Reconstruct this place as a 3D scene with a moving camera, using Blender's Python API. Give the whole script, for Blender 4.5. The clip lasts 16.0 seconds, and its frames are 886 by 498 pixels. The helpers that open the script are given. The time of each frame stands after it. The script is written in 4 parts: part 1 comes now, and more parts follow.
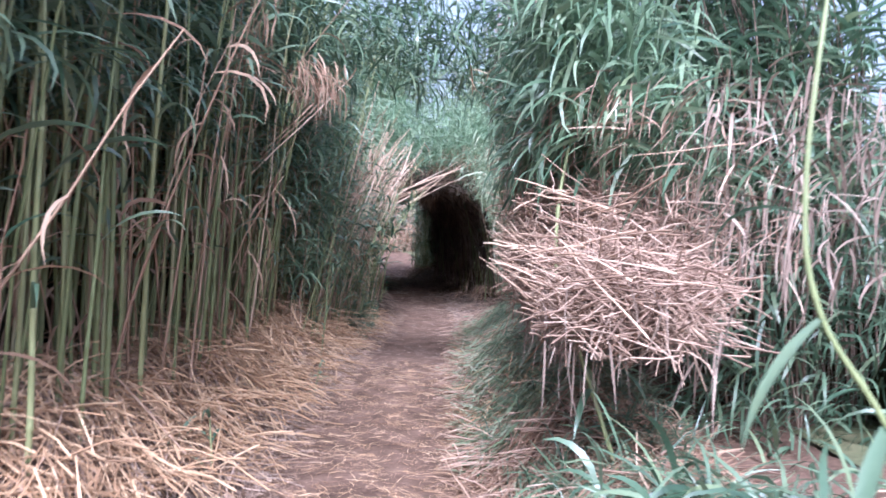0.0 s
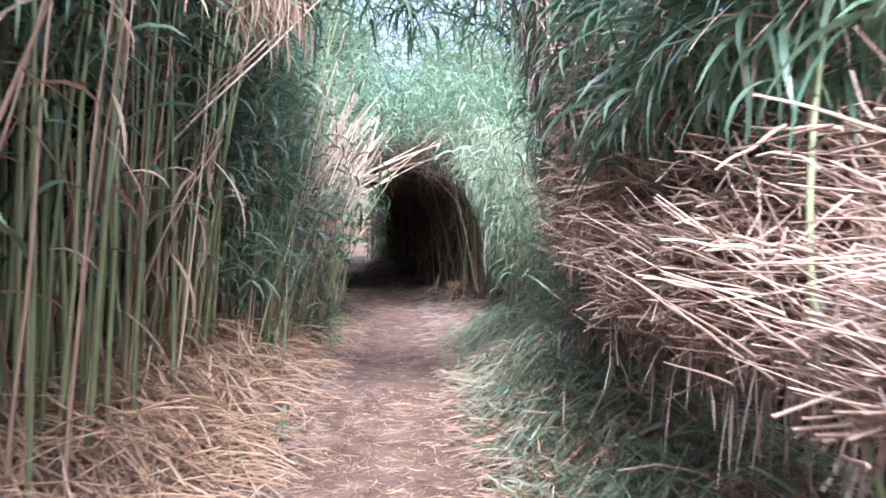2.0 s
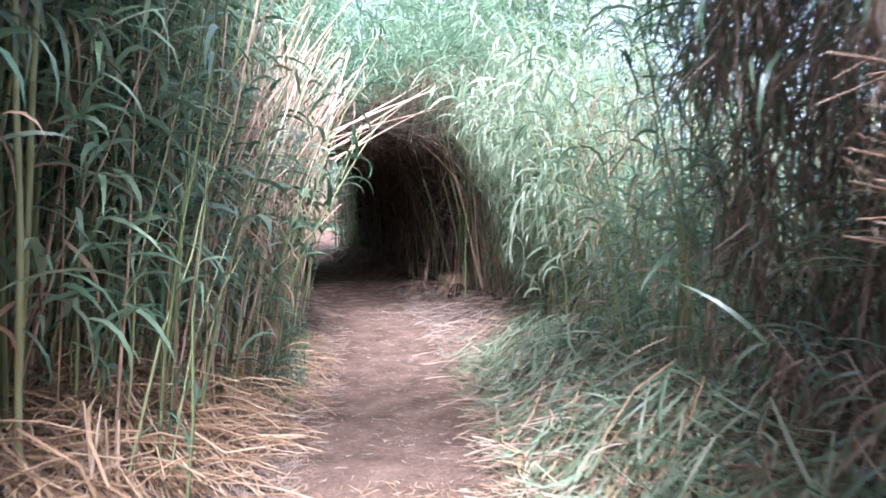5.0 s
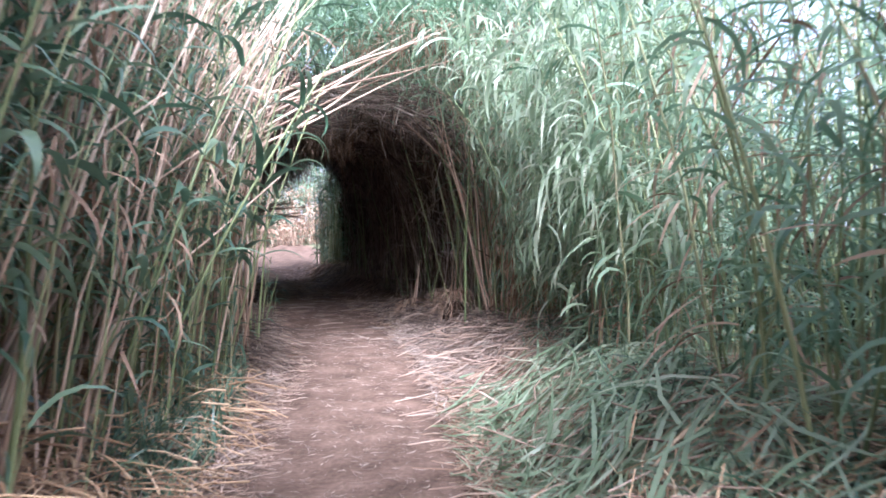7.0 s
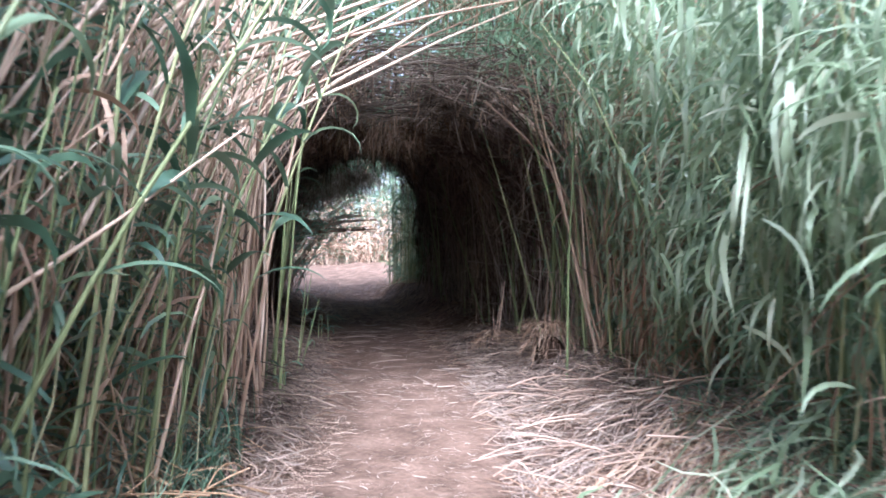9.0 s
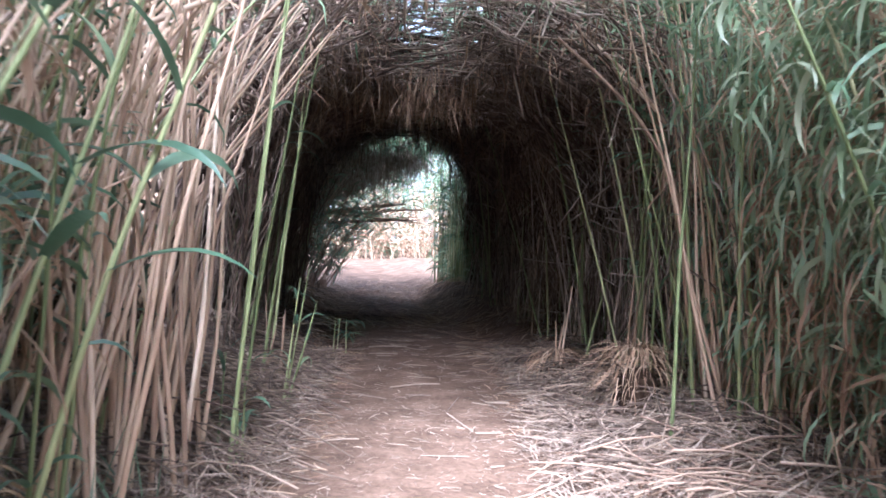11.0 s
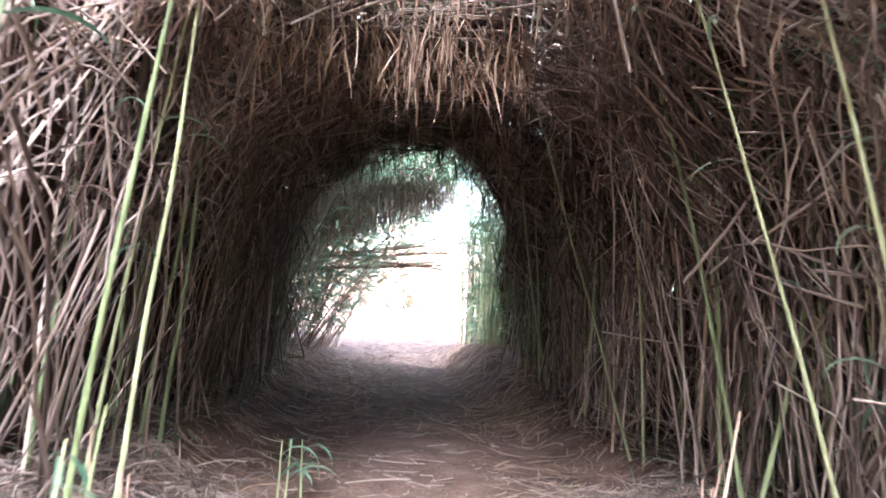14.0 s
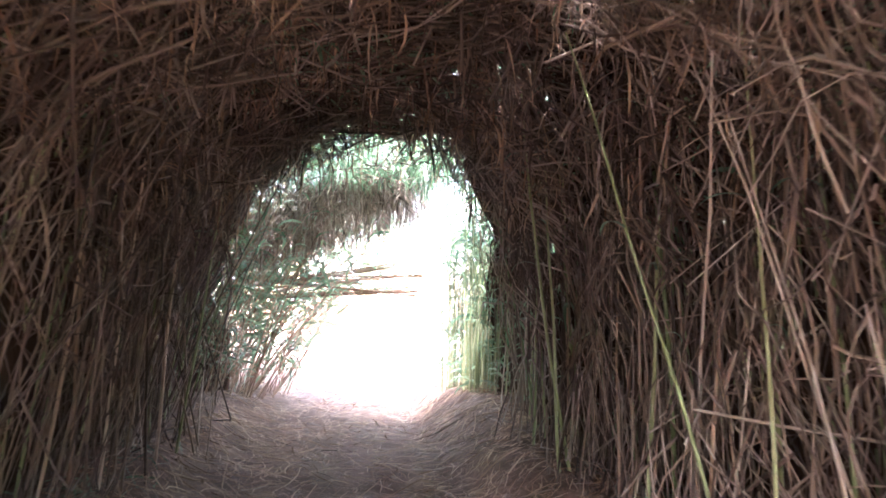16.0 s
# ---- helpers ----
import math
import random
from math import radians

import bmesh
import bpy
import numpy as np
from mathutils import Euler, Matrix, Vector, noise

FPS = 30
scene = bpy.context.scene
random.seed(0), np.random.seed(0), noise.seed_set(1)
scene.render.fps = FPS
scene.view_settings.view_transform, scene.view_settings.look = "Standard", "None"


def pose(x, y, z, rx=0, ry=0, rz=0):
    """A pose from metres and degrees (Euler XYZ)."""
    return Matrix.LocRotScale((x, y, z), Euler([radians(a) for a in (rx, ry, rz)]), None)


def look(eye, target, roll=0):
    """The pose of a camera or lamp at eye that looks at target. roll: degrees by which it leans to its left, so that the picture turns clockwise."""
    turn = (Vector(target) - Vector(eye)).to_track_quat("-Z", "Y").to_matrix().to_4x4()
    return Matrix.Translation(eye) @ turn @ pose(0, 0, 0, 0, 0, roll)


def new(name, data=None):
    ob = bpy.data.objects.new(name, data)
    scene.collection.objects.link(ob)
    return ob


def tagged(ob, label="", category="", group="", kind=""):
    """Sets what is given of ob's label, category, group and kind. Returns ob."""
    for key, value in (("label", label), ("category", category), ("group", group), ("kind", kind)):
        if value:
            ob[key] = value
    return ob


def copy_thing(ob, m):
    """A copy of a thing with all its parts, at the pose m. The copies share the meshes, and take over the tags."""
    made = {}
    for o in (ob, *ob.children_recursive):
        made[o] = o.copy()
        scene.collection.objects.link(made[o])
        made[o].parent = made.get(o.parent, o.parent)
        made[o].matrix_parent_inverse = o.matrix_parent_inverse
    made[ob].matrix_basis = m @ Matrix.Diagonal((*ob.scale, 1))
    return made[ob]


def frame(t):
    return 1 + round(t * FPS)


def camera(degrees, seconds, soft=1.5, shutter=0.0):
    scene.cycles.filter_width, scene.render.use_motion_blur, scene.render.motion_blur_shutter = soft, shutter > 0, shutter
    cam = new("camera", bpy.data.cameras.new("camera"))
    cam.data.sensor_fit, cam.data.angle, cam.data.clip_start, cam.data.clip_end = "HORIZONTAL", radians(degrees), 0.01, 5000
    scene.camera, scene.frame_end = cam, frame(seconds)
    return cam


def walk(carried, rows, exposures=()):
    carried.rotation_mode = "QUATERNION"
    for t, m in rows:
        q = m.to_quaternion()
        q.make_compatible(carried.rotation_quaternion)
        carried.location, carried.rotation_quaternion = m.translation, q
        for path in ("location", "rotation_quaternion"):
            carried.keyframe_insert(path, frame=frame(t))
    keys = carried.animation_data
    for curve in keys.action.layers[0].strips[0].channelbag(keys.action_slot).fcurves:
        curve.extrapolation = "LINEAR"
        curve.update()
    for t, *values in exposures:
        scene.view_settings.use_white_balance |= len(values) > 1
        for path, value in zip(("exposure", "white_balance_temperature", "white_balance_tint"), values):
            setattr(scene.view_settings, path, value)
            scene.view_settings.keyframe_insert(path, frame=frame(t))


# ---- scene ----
cam = camera(59.2, 16.0, soft=1.7, shutter=0.5)
PATH = [
    (0, (0.645, 0.856, 1.644), (0.529, 2.852, 1.603), 3.6),
    (0.5, (0.454, 1.383, 1.647), (0.385, 3.38, 1.584), 1.0),
    (1, (0.314, 1.899, 1.64), (0.238, 3.896, 1.561), 1.9),
    (1.5, (0.152, 2.458, 1.626), (0.109, 4.456, 1.558), 1.9),
    (2, (0.057, 3.032, 1.619), (0.085, 5.031, 1.556), 2.6),
    (2.5, (-0.019, 3.554, 1.64), (0.021, 5.553, 1.574), 3.7),
    (3, (-0.101, 4.09, 1.634), (-0.095, 6.087, 1.528), 2.2),
    (3.5, (-0.111, 4.625, 1.609), (-0.133, 6.622, 1.488), 2.1),
    (4, (-0.15, 5.169, 1.588), (-0.001, 7.161, 1.484), 1.5),
    (4.5, (-0.177, 5.716, 1.564), (-0.018, 7.707, 1.462), 1.9),
    (5, (-0.28, 6.274, 1.543), (-0.164, 8.267, 1.435), 0.8),
    (5.2, (-0.306, 6.483, 1.546), (-0.18, 8.476, 1.441), 0.4),
    (7.3, (-0.116, 8.949, 1.24), (0.015, 10.944, 1.194), 0.7),
    (7.5, (-0.111, 9.158, 1.248), (0.025, 11.153, 1.203), 0.4),
    (8, (-0.11, 9.716, 1.244), (-0.034, 11.714, 1.215), 1.9),
    (8.5, (-0.132, 10.274, 1.201), (-0.149, 12.274, 1.204), 1.6),
    (9, (-0.068, 10.823, 1.2), (-0.152, 12.821, 1.193), 1.0),
    (9.5, (-0.083, 11.343, 1.178), (-0.217, 13.338, 1.164), 1.4),
    (10, (-0.101, 11.885, 1.18), (-0.26, 13.878, 1.159), 1.2),
    (10.2, (-0.078, 12.086, 1.166), (-0.27, 14.076, 1.146), 1.8),
    (12.3, (-0.221, 14.05, 1.1), (-0.466, 16.035, 1.098), 4.5),
    (12.5, (-0.233, 14.307, 1.069), (-0.517, 16.287, 1.094), 5.1),
    (13, (-0.287, 14.871, 1.134), (-0.676, 16.832, 1.196), 5.3),
    (13.5, (-0.397, 15.429, 1.186), (-0.689, 17.406, 1.26), 2.5),
    (14, (-0.471, 15.977, 1.261), (-0.775, 17.952, 1.352), 3.5),
    (14.5, (-0.568, 16.576, 1.306), (-0.885, 18.548, 1.403), 2.7),
    (15, (-0.612, 17.166, 1.332), (-0.897, 19.141, 1.461), 2.9),
    (15.5, (-0.701, 17.71, 1.337), (-0.968, 19.686, 1.486), 2.9),
    (16, (-0.813, 18.271, 1.361), (-1.056, 20.25, 1.512), 2.5),
]
walk(cam, [(t, look(eye, target, roll)) for t, eye, target, roll in PATH],
     exposures=[(0, 1.38, 5000, 26), (1.5, 1.7, 5050, 22), (4, 2.2, 5100, 22), (7.5, 2.15, 5000, 21), (8.5, 2.25, 4950, 19), (10, 2.6, 4900, 18), (12.5, 3.25, 5050, 19), (13.2, 3.7, 5050, 20), (14, 4.8, 5100, 21), (14.5, 5.4, 5150, 21), (16, 5.95, 5400, 25)])

# ---- sky and sun ----
world = bpy.data.worlds.new("sky")
scene.world = world
world.use_nodes = True
wn = world.node_tree.nodes
sky = wn.new("ShaderNodeTexSky")
sky.sky_type = "NISHITA"
sky.sun_disc = False
sky.sun_elevation = radians(46.7)
sky.sun_rotation = radians(178.8)
sky.air_density, sky.dust_density, sky.ozone_density = 1.0, 7.0, 1.0
wn["Background"].inputs["Strength"].default_value = 0.125
haze = wn.new("ShaderNodeMixRGB")
haze.inputs["Fac"].default_value = 0.45
haze.inputs["Color2"].default_value = (5.0, 5.1, 5.2, 1)
world.node_tree.links.new(sky.outputs[0], haze.inputs["Color1"])
world.node_tree.links.new(haze.outputs[0], wn["Background"].inputs["Color"])
sun = new("sun", bpy.data.lights.new("sun", "SUN"))
sun.data.energy, sun.data.angle, sun.data.color = 4.6, radians(20), (1.0, 0.96, 0.9)
sun.matrix_world = look((0.3, -14.6, 15.5), (0, 0, 0))

rng = np.random.default_rng(7)


# ---- materials ----
def material(name, stops, rough=0.6, through_light=0.0, scale=6.0, bump=0.2, stretch=(1, 1, 1), per="island", amount=0.65, spec=0.3):
    """Colour from a ramp, by a random value for each piece and by noise; some light passes through thin leaves."""
    m = bpy.data.materials.new(name)
    m.use_nodes = True
    t = m.node_tree
    n, l = t.nodes, t.links
    b = n["Principled BSDF"]
    coord = n.new("ShaderNodeTexCoord")
    mapping = n.new("ShaderNodeMapping")
    mapping.inputs["Scale"].default_value = stretch
    l.new(coord.outputs["Object"], mapping.inputs["Vector"])
    coarse = n.new("ShaderNodeTexNoise")
    coarse.inputs["Scale"].default_value, coarse.inputs["Detail"].default_value = scale, 5
    fine = n.new("ShaderNodeTexNoise")
    fine.inputs["Scale"].default_value, fine.inputs["Detail"].default_value = scale * 9, 4
    l.new(mapping.outputs[0], coarse.inputs["Vector"])
    l.new(mapping.outputs[0], fine.inputs["Vector"])
    both = n.new("ShaderNodeMix")
    both.inputs["Factor"].default_value = 0.4
    l.new(coarse.outputs["Fac"], both.inputs["A"])
    l.new(fine.outputs["Fac"], both.inputs["B"])
    value = both.outputs["Result"]
    if per:
        source = n.new("ShaderNodeNewGeometry").outputs["Random Per Island"] if per == "island" else n.new("ShaderNodeObjectInfo").outputs["Random"]
        pick = n.new("ShaderNodeMix")
        pick.inputs["Factor"].default_value = amount
        l.new(value, pick.inputs["A"])
        l.new(source, pick.inputs["B"])
        value = pick.outputs["Result"]
    ramp = n.new("ShaderNodeValToRGB")
    while len(ramp.color_ramp.elements) < len(stops):
        ramp.color_ramp.elements.new(0.5)
    for e, (p, c) in zip(ramp.color_ramp.elements, stops):
        e.position, e.color = p, (*c, 1)
    l.new(value, ramp.inputs["Fac"])
    l.new(ramp.outputs["Color"], b.inputs["Base Color"])
    b.inputs["Roughness"].default_value = rough
    b.inputs["Specular IOR Level"].default_value = spec
    if bump:
        bp = n.new("ShaderNodeBump")
        bp.inputs["Strength"].default_value, bp.inputs["Distance"].default_value = bump, 0.02
        l.new(fine.outputs["Fac"], bp.inputs["Height"])
        l.new(bp.outputs["Normal"], b.inputs["Normal"])
    if through_light:
        tr = n.new("ShaderNodeBsdfTranslucent")
        l.new(ramp.outputs["Color"], tr.inputs["Color"])
        mix = n.new("ShaderNodeMixShader")
        mix.inputs["Fac"].default_value = through_light
        l.new(b.outputs[0], mix.inputs[1])
        l.new(tr.outputs[0], mix.inputs[2])
        l.new(mix.outputs[0], n["Material Output"].inputs["Surface"])
    return m


GREEN = [(0.1, (0.04, 0.085, 0.048)), (0.4, (0.09, 0.155, 0.09)), (0.7, (0.16, 0.228, 0.138)), (0.93, (0.24, 0.29, 0.14))]
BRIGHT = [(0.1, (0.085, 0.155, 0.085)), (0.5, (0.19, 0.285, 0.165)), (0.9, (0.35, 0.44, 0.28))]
DRY = [(0.08, (0.13, 0.075, 0.045)), (0.4, (0.28, 0.175, 0.11)), (0.7, (0.42, 0.29, 0.19)), (0.95, (0.56, 0.43, 0.31))]
BROWN = [(0.08, (0.1, 0.072, 0.054)), (0.5, (0.26, 0.195, 0.15)), (0.92, (0.47, 0.375, 0.295))]
STRAW = [(0.05, (0.13, 0.083, 0.06)), (0.4, (0.3, 0.2, 0.14)), (0.7, (0.47, 0.338, 0.245)), (0.95, (0.65, 0.51, 0.4))]
GOLD = [(0.05, (0.17, 0.11, 0.075)), (0.4, (0.4, 0.27, 0.18)), (0.7, (0.6, 0.44, 0.31)), (0.95, (0.76, 0.62, 0.48))]
OCHRE = [(0.05, (0.16, 0.095, 0.055)), (0.4, (0.4, 0.25, 0.135)), (0.7, (0.6, 0.41, 0.24)), (0.95, (0.74, 0.57, 0.38))]
CULM = [(0.1, (0.1, 0.12, 0.05)), (0.45, (0.2, 0.235, 0.1)), (0.7, (0.32, 0.33, 0.16)), (0.95, (0.46, 0.38, 0.24))]
leaf_green = material("reed leaf", GREEN, 0.36, 0.3, 4, 0.1, spec=0.6)
# lighter copy of the leaf green; open light on the reeds is in the colour
leaf_bright = material("reed leaf lightened for open light", BRIGHT, 0.38, 0.42, 4, 0.1, spec=0.55)
leaf_pale = material("withered green reed leaf", [(0.08, (0.13, 0.18, 0.09)), (0.45, (0.27, 0.34, 0.2)), (0.75, (0.42, 0.47, 0.32)), (0.95, (0.55, 0.5, 0.36))], 0.42, 0.5, 4, 0.1, spec=0.5)
leaf_dry = material("dry reed leaf", DRY, 0.7, 0.22, 5, 0.2)
leaf_brown = material("dead reed leaf", BROWN, 0.75, 0.15, 5, 0.2)
straw = material("straw", STRAW, 0.7, 0.1, 5, 0.2)
culm_green = material("reed culm", CULM, 0.4, 0, 5, 0.1, (1, 1, 0.25), spec=0.4)
culm_dry = material("dry reed culm", DRY, 0.6, 0, 5, 0.2, (1, 1, 0.25))
culm_brown = material("dead reed culm", BROWN, 0.65, 0, 5, 0.2, (1, 1, 0.25))
straw_gold = material("golden straw", OCHRE, 0.65, 0.12, 5, 0.2)
culm_pale = material("bleached reed culm", GOLD, 0.55, 0, 5, 0.2, (1, 1, 0.25))
leaf_green_one = material("reed leaf of a single reed", GREEN, 0.34, 0.3, 4, 0.1, per="object", spec=0.65)
leaf_dry_one = material("dry leaf of a single reed", DRY, 0.7, 0.22, 5, 0.2, per="object")
culm_green_one = material("culm of a single reed", CULM, 0.4, 0, 5, 0.1, (1, 1, 0.25), per="object", amount=0.5, spec=0.4)
culm_dry_one = material("dry cane", GOLD, 0.6, 0, 5, 0.2, (1, 1, 0.25), per="object")
# darker copy of BROWN; the shade of tunnel and hollow is in the colour
SHADE_BROWN = [(0.08, (0.05, 0.034, 0.024)), (0.5, (0.13, 0.09, 0.065)), (0.92, (0.3, 0.22, 0.16))]
leaf_shade = material("reed leaf darkened for shade", SHADE_BROWN, 0.8, 0.1, 5, 0.2)
culm_shade = material("reed culm darkened for shade", SHADE_BROWN, 0.7, 0, 5, 0.2, (1, 1, 0.25))
soil = material("trodden earth", [(0.3, (0.055, 0.035, 0.024)), (0.45, (0.1, 0.064, 0.044)), (0.56, (0.145, 0.094, 0.066)), (0.72, (0.22, 0.148, 0.106))], 0.95, 0, 3.5, 0.9, per="", spec=0.1)
# near-black: the shade deep between the stems is put into this colour
thicket = material("thicket sheet darkened for shade", [(0.25, (0.012, 0.014, 0.008)), (0.6, (0.035, 0.036, 0.02)), (0.85, (0.07, 0.06, 0.035))], 0.95, 0, 5, 1.0, (1, 1, 0.2), per="", spec=0.05)
# the shade inside the thatch is put into this dark brown
thatch = material("dead thatch with shade in its colour", [(0.25, (0.02, 0.012, 0.008)), (0.6, (0.06, 0.038, 0.025)), (0.85, (0.12, 0.08, 0.05))], 0.95, 0, 6, 1.0, (1, 1, 0.2), per="", spec=0.05)


# ---- the plan ----
CX_Y = [-10, 0, 4, 6, 10, 13, 16, 18, 20, 22, 24, 28, 32, 40]
CX_X = [0.5, 0.4, 0.1, -0.1, -0.32, -0.36, -0.45, -0.78, -1.1, -1.52, -1.98, -2.9, -4.2, -7]


def cx(y):
    """The middle of the path at y."""
    return np.interp(y, CX_Y, CX_X)


def wavy(x, y, f=1.0, seed=0.0):
    return (np.sin(x * 2.1 * f + 1.3 * y * f + seed) + np.sin(1.7 * y * f - 0.9 * x * f + 2.2 + seed) + np.sin(3.9 * x * f + 2.9 * y * f + 0.7 * seed)) / 3


def ground(x, y):
    """The height of the ground: the trodden path lies level between two banks of litter."""
    d = x - cx(y)
    fade = np.interp(y, [-10, 9, 12, 15, 17, 40], [1, 1, 0.85, 0.55, 0.5, 0.2])
    fade_r = np.interp(y, [-10, 9, 15, 17, 22, 25, 28, 31, 40], [1, 1, 0.7, 0.35, 0.3, 0.7, 0.7, 0.2, 0.2])
    left = np.clip((-d - np.interp(y, [0, 6, 14, 17, 40], [0.65, 0.62, 0.66, 0.8, 1.0])) / 0.9, 0, 1)
    right = np.clip((d - np.interp(y, [0, 6, 14, 17, 22, 25, 28, 40], [0.62, 0.66, 0.72, 0.8, 0.9, 0.5, 0.5, 1.0])) / 0.8, 0, 1)
    s = lambda v: v * v * (3 - 2 * v)
    z = 0.62 * fade * s(left) + 0.55 * fade_r * s(right)
    z = z + 0.5 * s(np.clip((y - 29.5) / 8, 0, 1))
    return z + 0.02 * wavy(x, y, 2.0) + 0.085 * wavy(x, y, 1.7, 3) * (s(left) + s(right))


# ---- mesh makers ----
def mesh_of(name, vf, mat, smooth=True):
    v, f = vf
    me = bpy.data.meshes.new(name)
    me.vertices.add(len(v))
    me.vertices.foreach_set("co", np.ascontiguousarray(v, dtype=np.float32).ravel())
    n = f.shape[1]
    me.loops.add(f.size)
    me.loops.foreach_set("vertex_index", np.ascontiguousarray(f, dtype=np.int32).ravel())
    me.polygons.add(len(f))
    me.polygons.foreach_set("loop_start", np.arange(0, f.size, n, dtype=np.int32))
    me.polygons.foreach_set("use_smooth", np.full(len(f), smooth))
    me.update(calc_edges=True)
    me.validate()
    me.materials.append(mat)
    return me


def inside(p, inset=0.0):
    """Whether points lie in the open space over the path, which the bent reeds leave free."""
    x, y, z = p[..., 0], p[..., 1], p[..., 2]
    d = x - cx(y)
    hw = np.where(d < 0, np.interp(y, [11, 12.5, 14, 16, 18.5], [0.7, 0.68, 0.75, 1.05, 1.4]), np.interp(y, [9, 12.5, 16.5, 18, 20], [0.8, 1.1, 1.5, 1.65, 1.42])) - inset
    top = np.interp(y, [8, 12, 13.5, 16.5], [3.6, 3.0, 2.35, 2.6]) - inset
    return (np.abs(d / hw) ** 2.67 + np.abs(np.maximum(z, 0) / top) ** 3.2 < 1) & (y < 27.5)


def clear(vf, per, inset=0.04):
    """Drops the pieces, of per points each, that reach into the walking space."""
    v, f = vf
    keep = ~inside(v.reshape(-1, per, 3), inset).any(1)
    faces = f.reshape(len(keep), -1, 4)
    move = (np.cumsum(keep) - 1) * per - np.arange(len(keep)) * per
    return v.reshape(-1, per, 3)[keep].reshape(-1, 3), (faces + move[:, None, None])[keep].reshape(-1, 4)


def stuff(name, vf, mat, label, category):
    return tagged(new(name, mesh_of(name, vf, mat)), label, category, kind="stuff")


def unit(v):
    return v / np.maximum(np.linalg.norm(v, axis=-1, keepdims=True), 1e-9)


def tubes(P, R, sides=5):
    """Round stems along the paths P (n, k, 3) with radii R (n, k)."""
    n, k, _ = P.shape
    along = unit(np.gradient(P, axis=1))
    ref = np.where(np.abs(along[:, :1, 2:3]) > 0.9, np.array([[[1.0, 0, 0]]]), np.array([[[0, 0, 1.0]]]))
    u = unit(np.cross(along, np.broadcast_to(ref, along.shape)))
    w = np.cross(along, u)
    a = np.arange(sides) * 2 * np.pi / sides
    v = P[:, :, None] + R[:, :, None, None] * (u[:, :, None] * np.cos(a)[:, None] + w[:, :, None] * np.sin(a)[:, None])
    i = np.arange(n)[:, None, None] * k * sides + np.arange(k - 1)[None, :, None] * sides
    j, j2 = np.arange(sides), (np.arange(sides) + 1) % sides
    f = np.stack([i + j, i + j2, i + sides + j2, i + sides + j], -1).reshape(-1, 4)
    return v.reshape(-1, 3), f


def ribbons(P, S):
    """Leaves along the paths P (n, k, 3), reaching S (n, k, 3) to either side."""
    n, k, _ = P.shape
    v = np.stack([P - S, P + S], 2).reshape(-1, 3)
    i = np.arange(n)[:, None] * k * 2 + np.arange(k - 1)[None] * 2
    f = np.stack([i, i + 1, i + 3, i + 2], -1).reshape(-1, 4)
    return v, f


LEAF_W = np.array([0.55, 1.0, 0.9, 0.62, 0.05])


def leaves(base, az, elev, length, width, droop, k=6, twist=0.5, intrude=0.04):
    """Long narrow leaves that leave base at azimuth az and elevation elev and bend down by droop over their length."""
    n = len(base)
    s = np.linspace(0, 1, k)
    e = elev[:, None] - droop[:, None] * s[None] ** 1.3
    step = length[:, None] / (k - 1)
    hz = np.cumsum(np.concatenate([np.zeros((n, 1)), (np.cos((e[:, 1:] + e[:, :-1]) / 2)) * step], 1), 1)
    vt = np.cumsum(np.concatenate([np.zeros((n, 1)), (np.sin((e[:, 1:] + e[:, :-1]) / 2)) * step], 1), 1)
    azs = az[:, None] + rng.normal(0, 0.25, (n, 1)) * s[None]
    d = np.stack([np.cos(azs), np.sin(azs), np.zeros_like(azs)], -1)
    P = base[:, None] + d * hz[..., None]
    P[..., 2] += vt
    side = np.stack([-np.sin(azs), np.cos(azs), np.zeros_like(azs)], -1)
    along = unit(np.gradient(P, axis=1))
    up = np.cross(side, along)
    tw = rng.normal(0, twist, (n, 1)) + rng.normal(0, twist, (n, 1)) * s[None]
    S = side * np.cos(tw)[..., None] + up * np.sin(tw)[..., None]
    w = np.interp(s, np.linspace(0, 1, 5), LEAF_W)
    return clear(ribbons(P, S * (width[:, None] / 2 * w[None])[..., None]), 2 * k, intrude)


def stems(base, az, lean, bend, height, k=6):
    """Stem paths that rise from base, lean towards az and bend over further with height."""
    s = np.linspace(0, 1, k)
    th = lean[:, None] + bend[:, None] * s[None] ** 1.5
    step = height[:, None] / (k - 1)
    zero = np.zeros((len(base), 1))
    hz = np.cumsum(np.concatenate([zero, np.sin((th[:, 1:] + th[:, :-1]) / 2) * step], 1), 1)
    vt = np.cumsum(np.concatenate([zero, np.cos((th[:, 1:] + th[:, :-1]) / 2) * step], 1), 1)
    P = np.repeat(base[:, None], k, 1)
    P[..., 0] += hz * np.cos(az)[:, None]
    P[..., 1] += hz * np.sin(az)[:, None]
    P[..., 2] += vt
    return P


def on_stems(P, n_each, s0, s1):
    """Points along the stems, n_each on each one, from s0 to s1 of their length."""
    n, k, _ = P.shape
    s = (s0 + (s1 - s0) * rng.random((n, n_each))) * (k - 1)
    i = np.minimum(s.astype(int), k - 2)
    f = (s - i)[..., None]
    r = np.arange(n)[:, None]
    return (P[r, i] * (1 - f) + P[r, i + 1] * f).reshape(-1, 3)


def scatter(n, x0, x1, y0, y1, follow=True):
    """n places in a strip beside the path; x is counted from the path's middle."""
    y = rng.uniform(y0, y1, n)
    x = rng.uniform(x0, x1, n) + (cx(y) if follow else 0)
    return np.stack([x, y, ground(x, y)], -1)


def U(a, b, n):
    return rng.uniform(a, b, n)


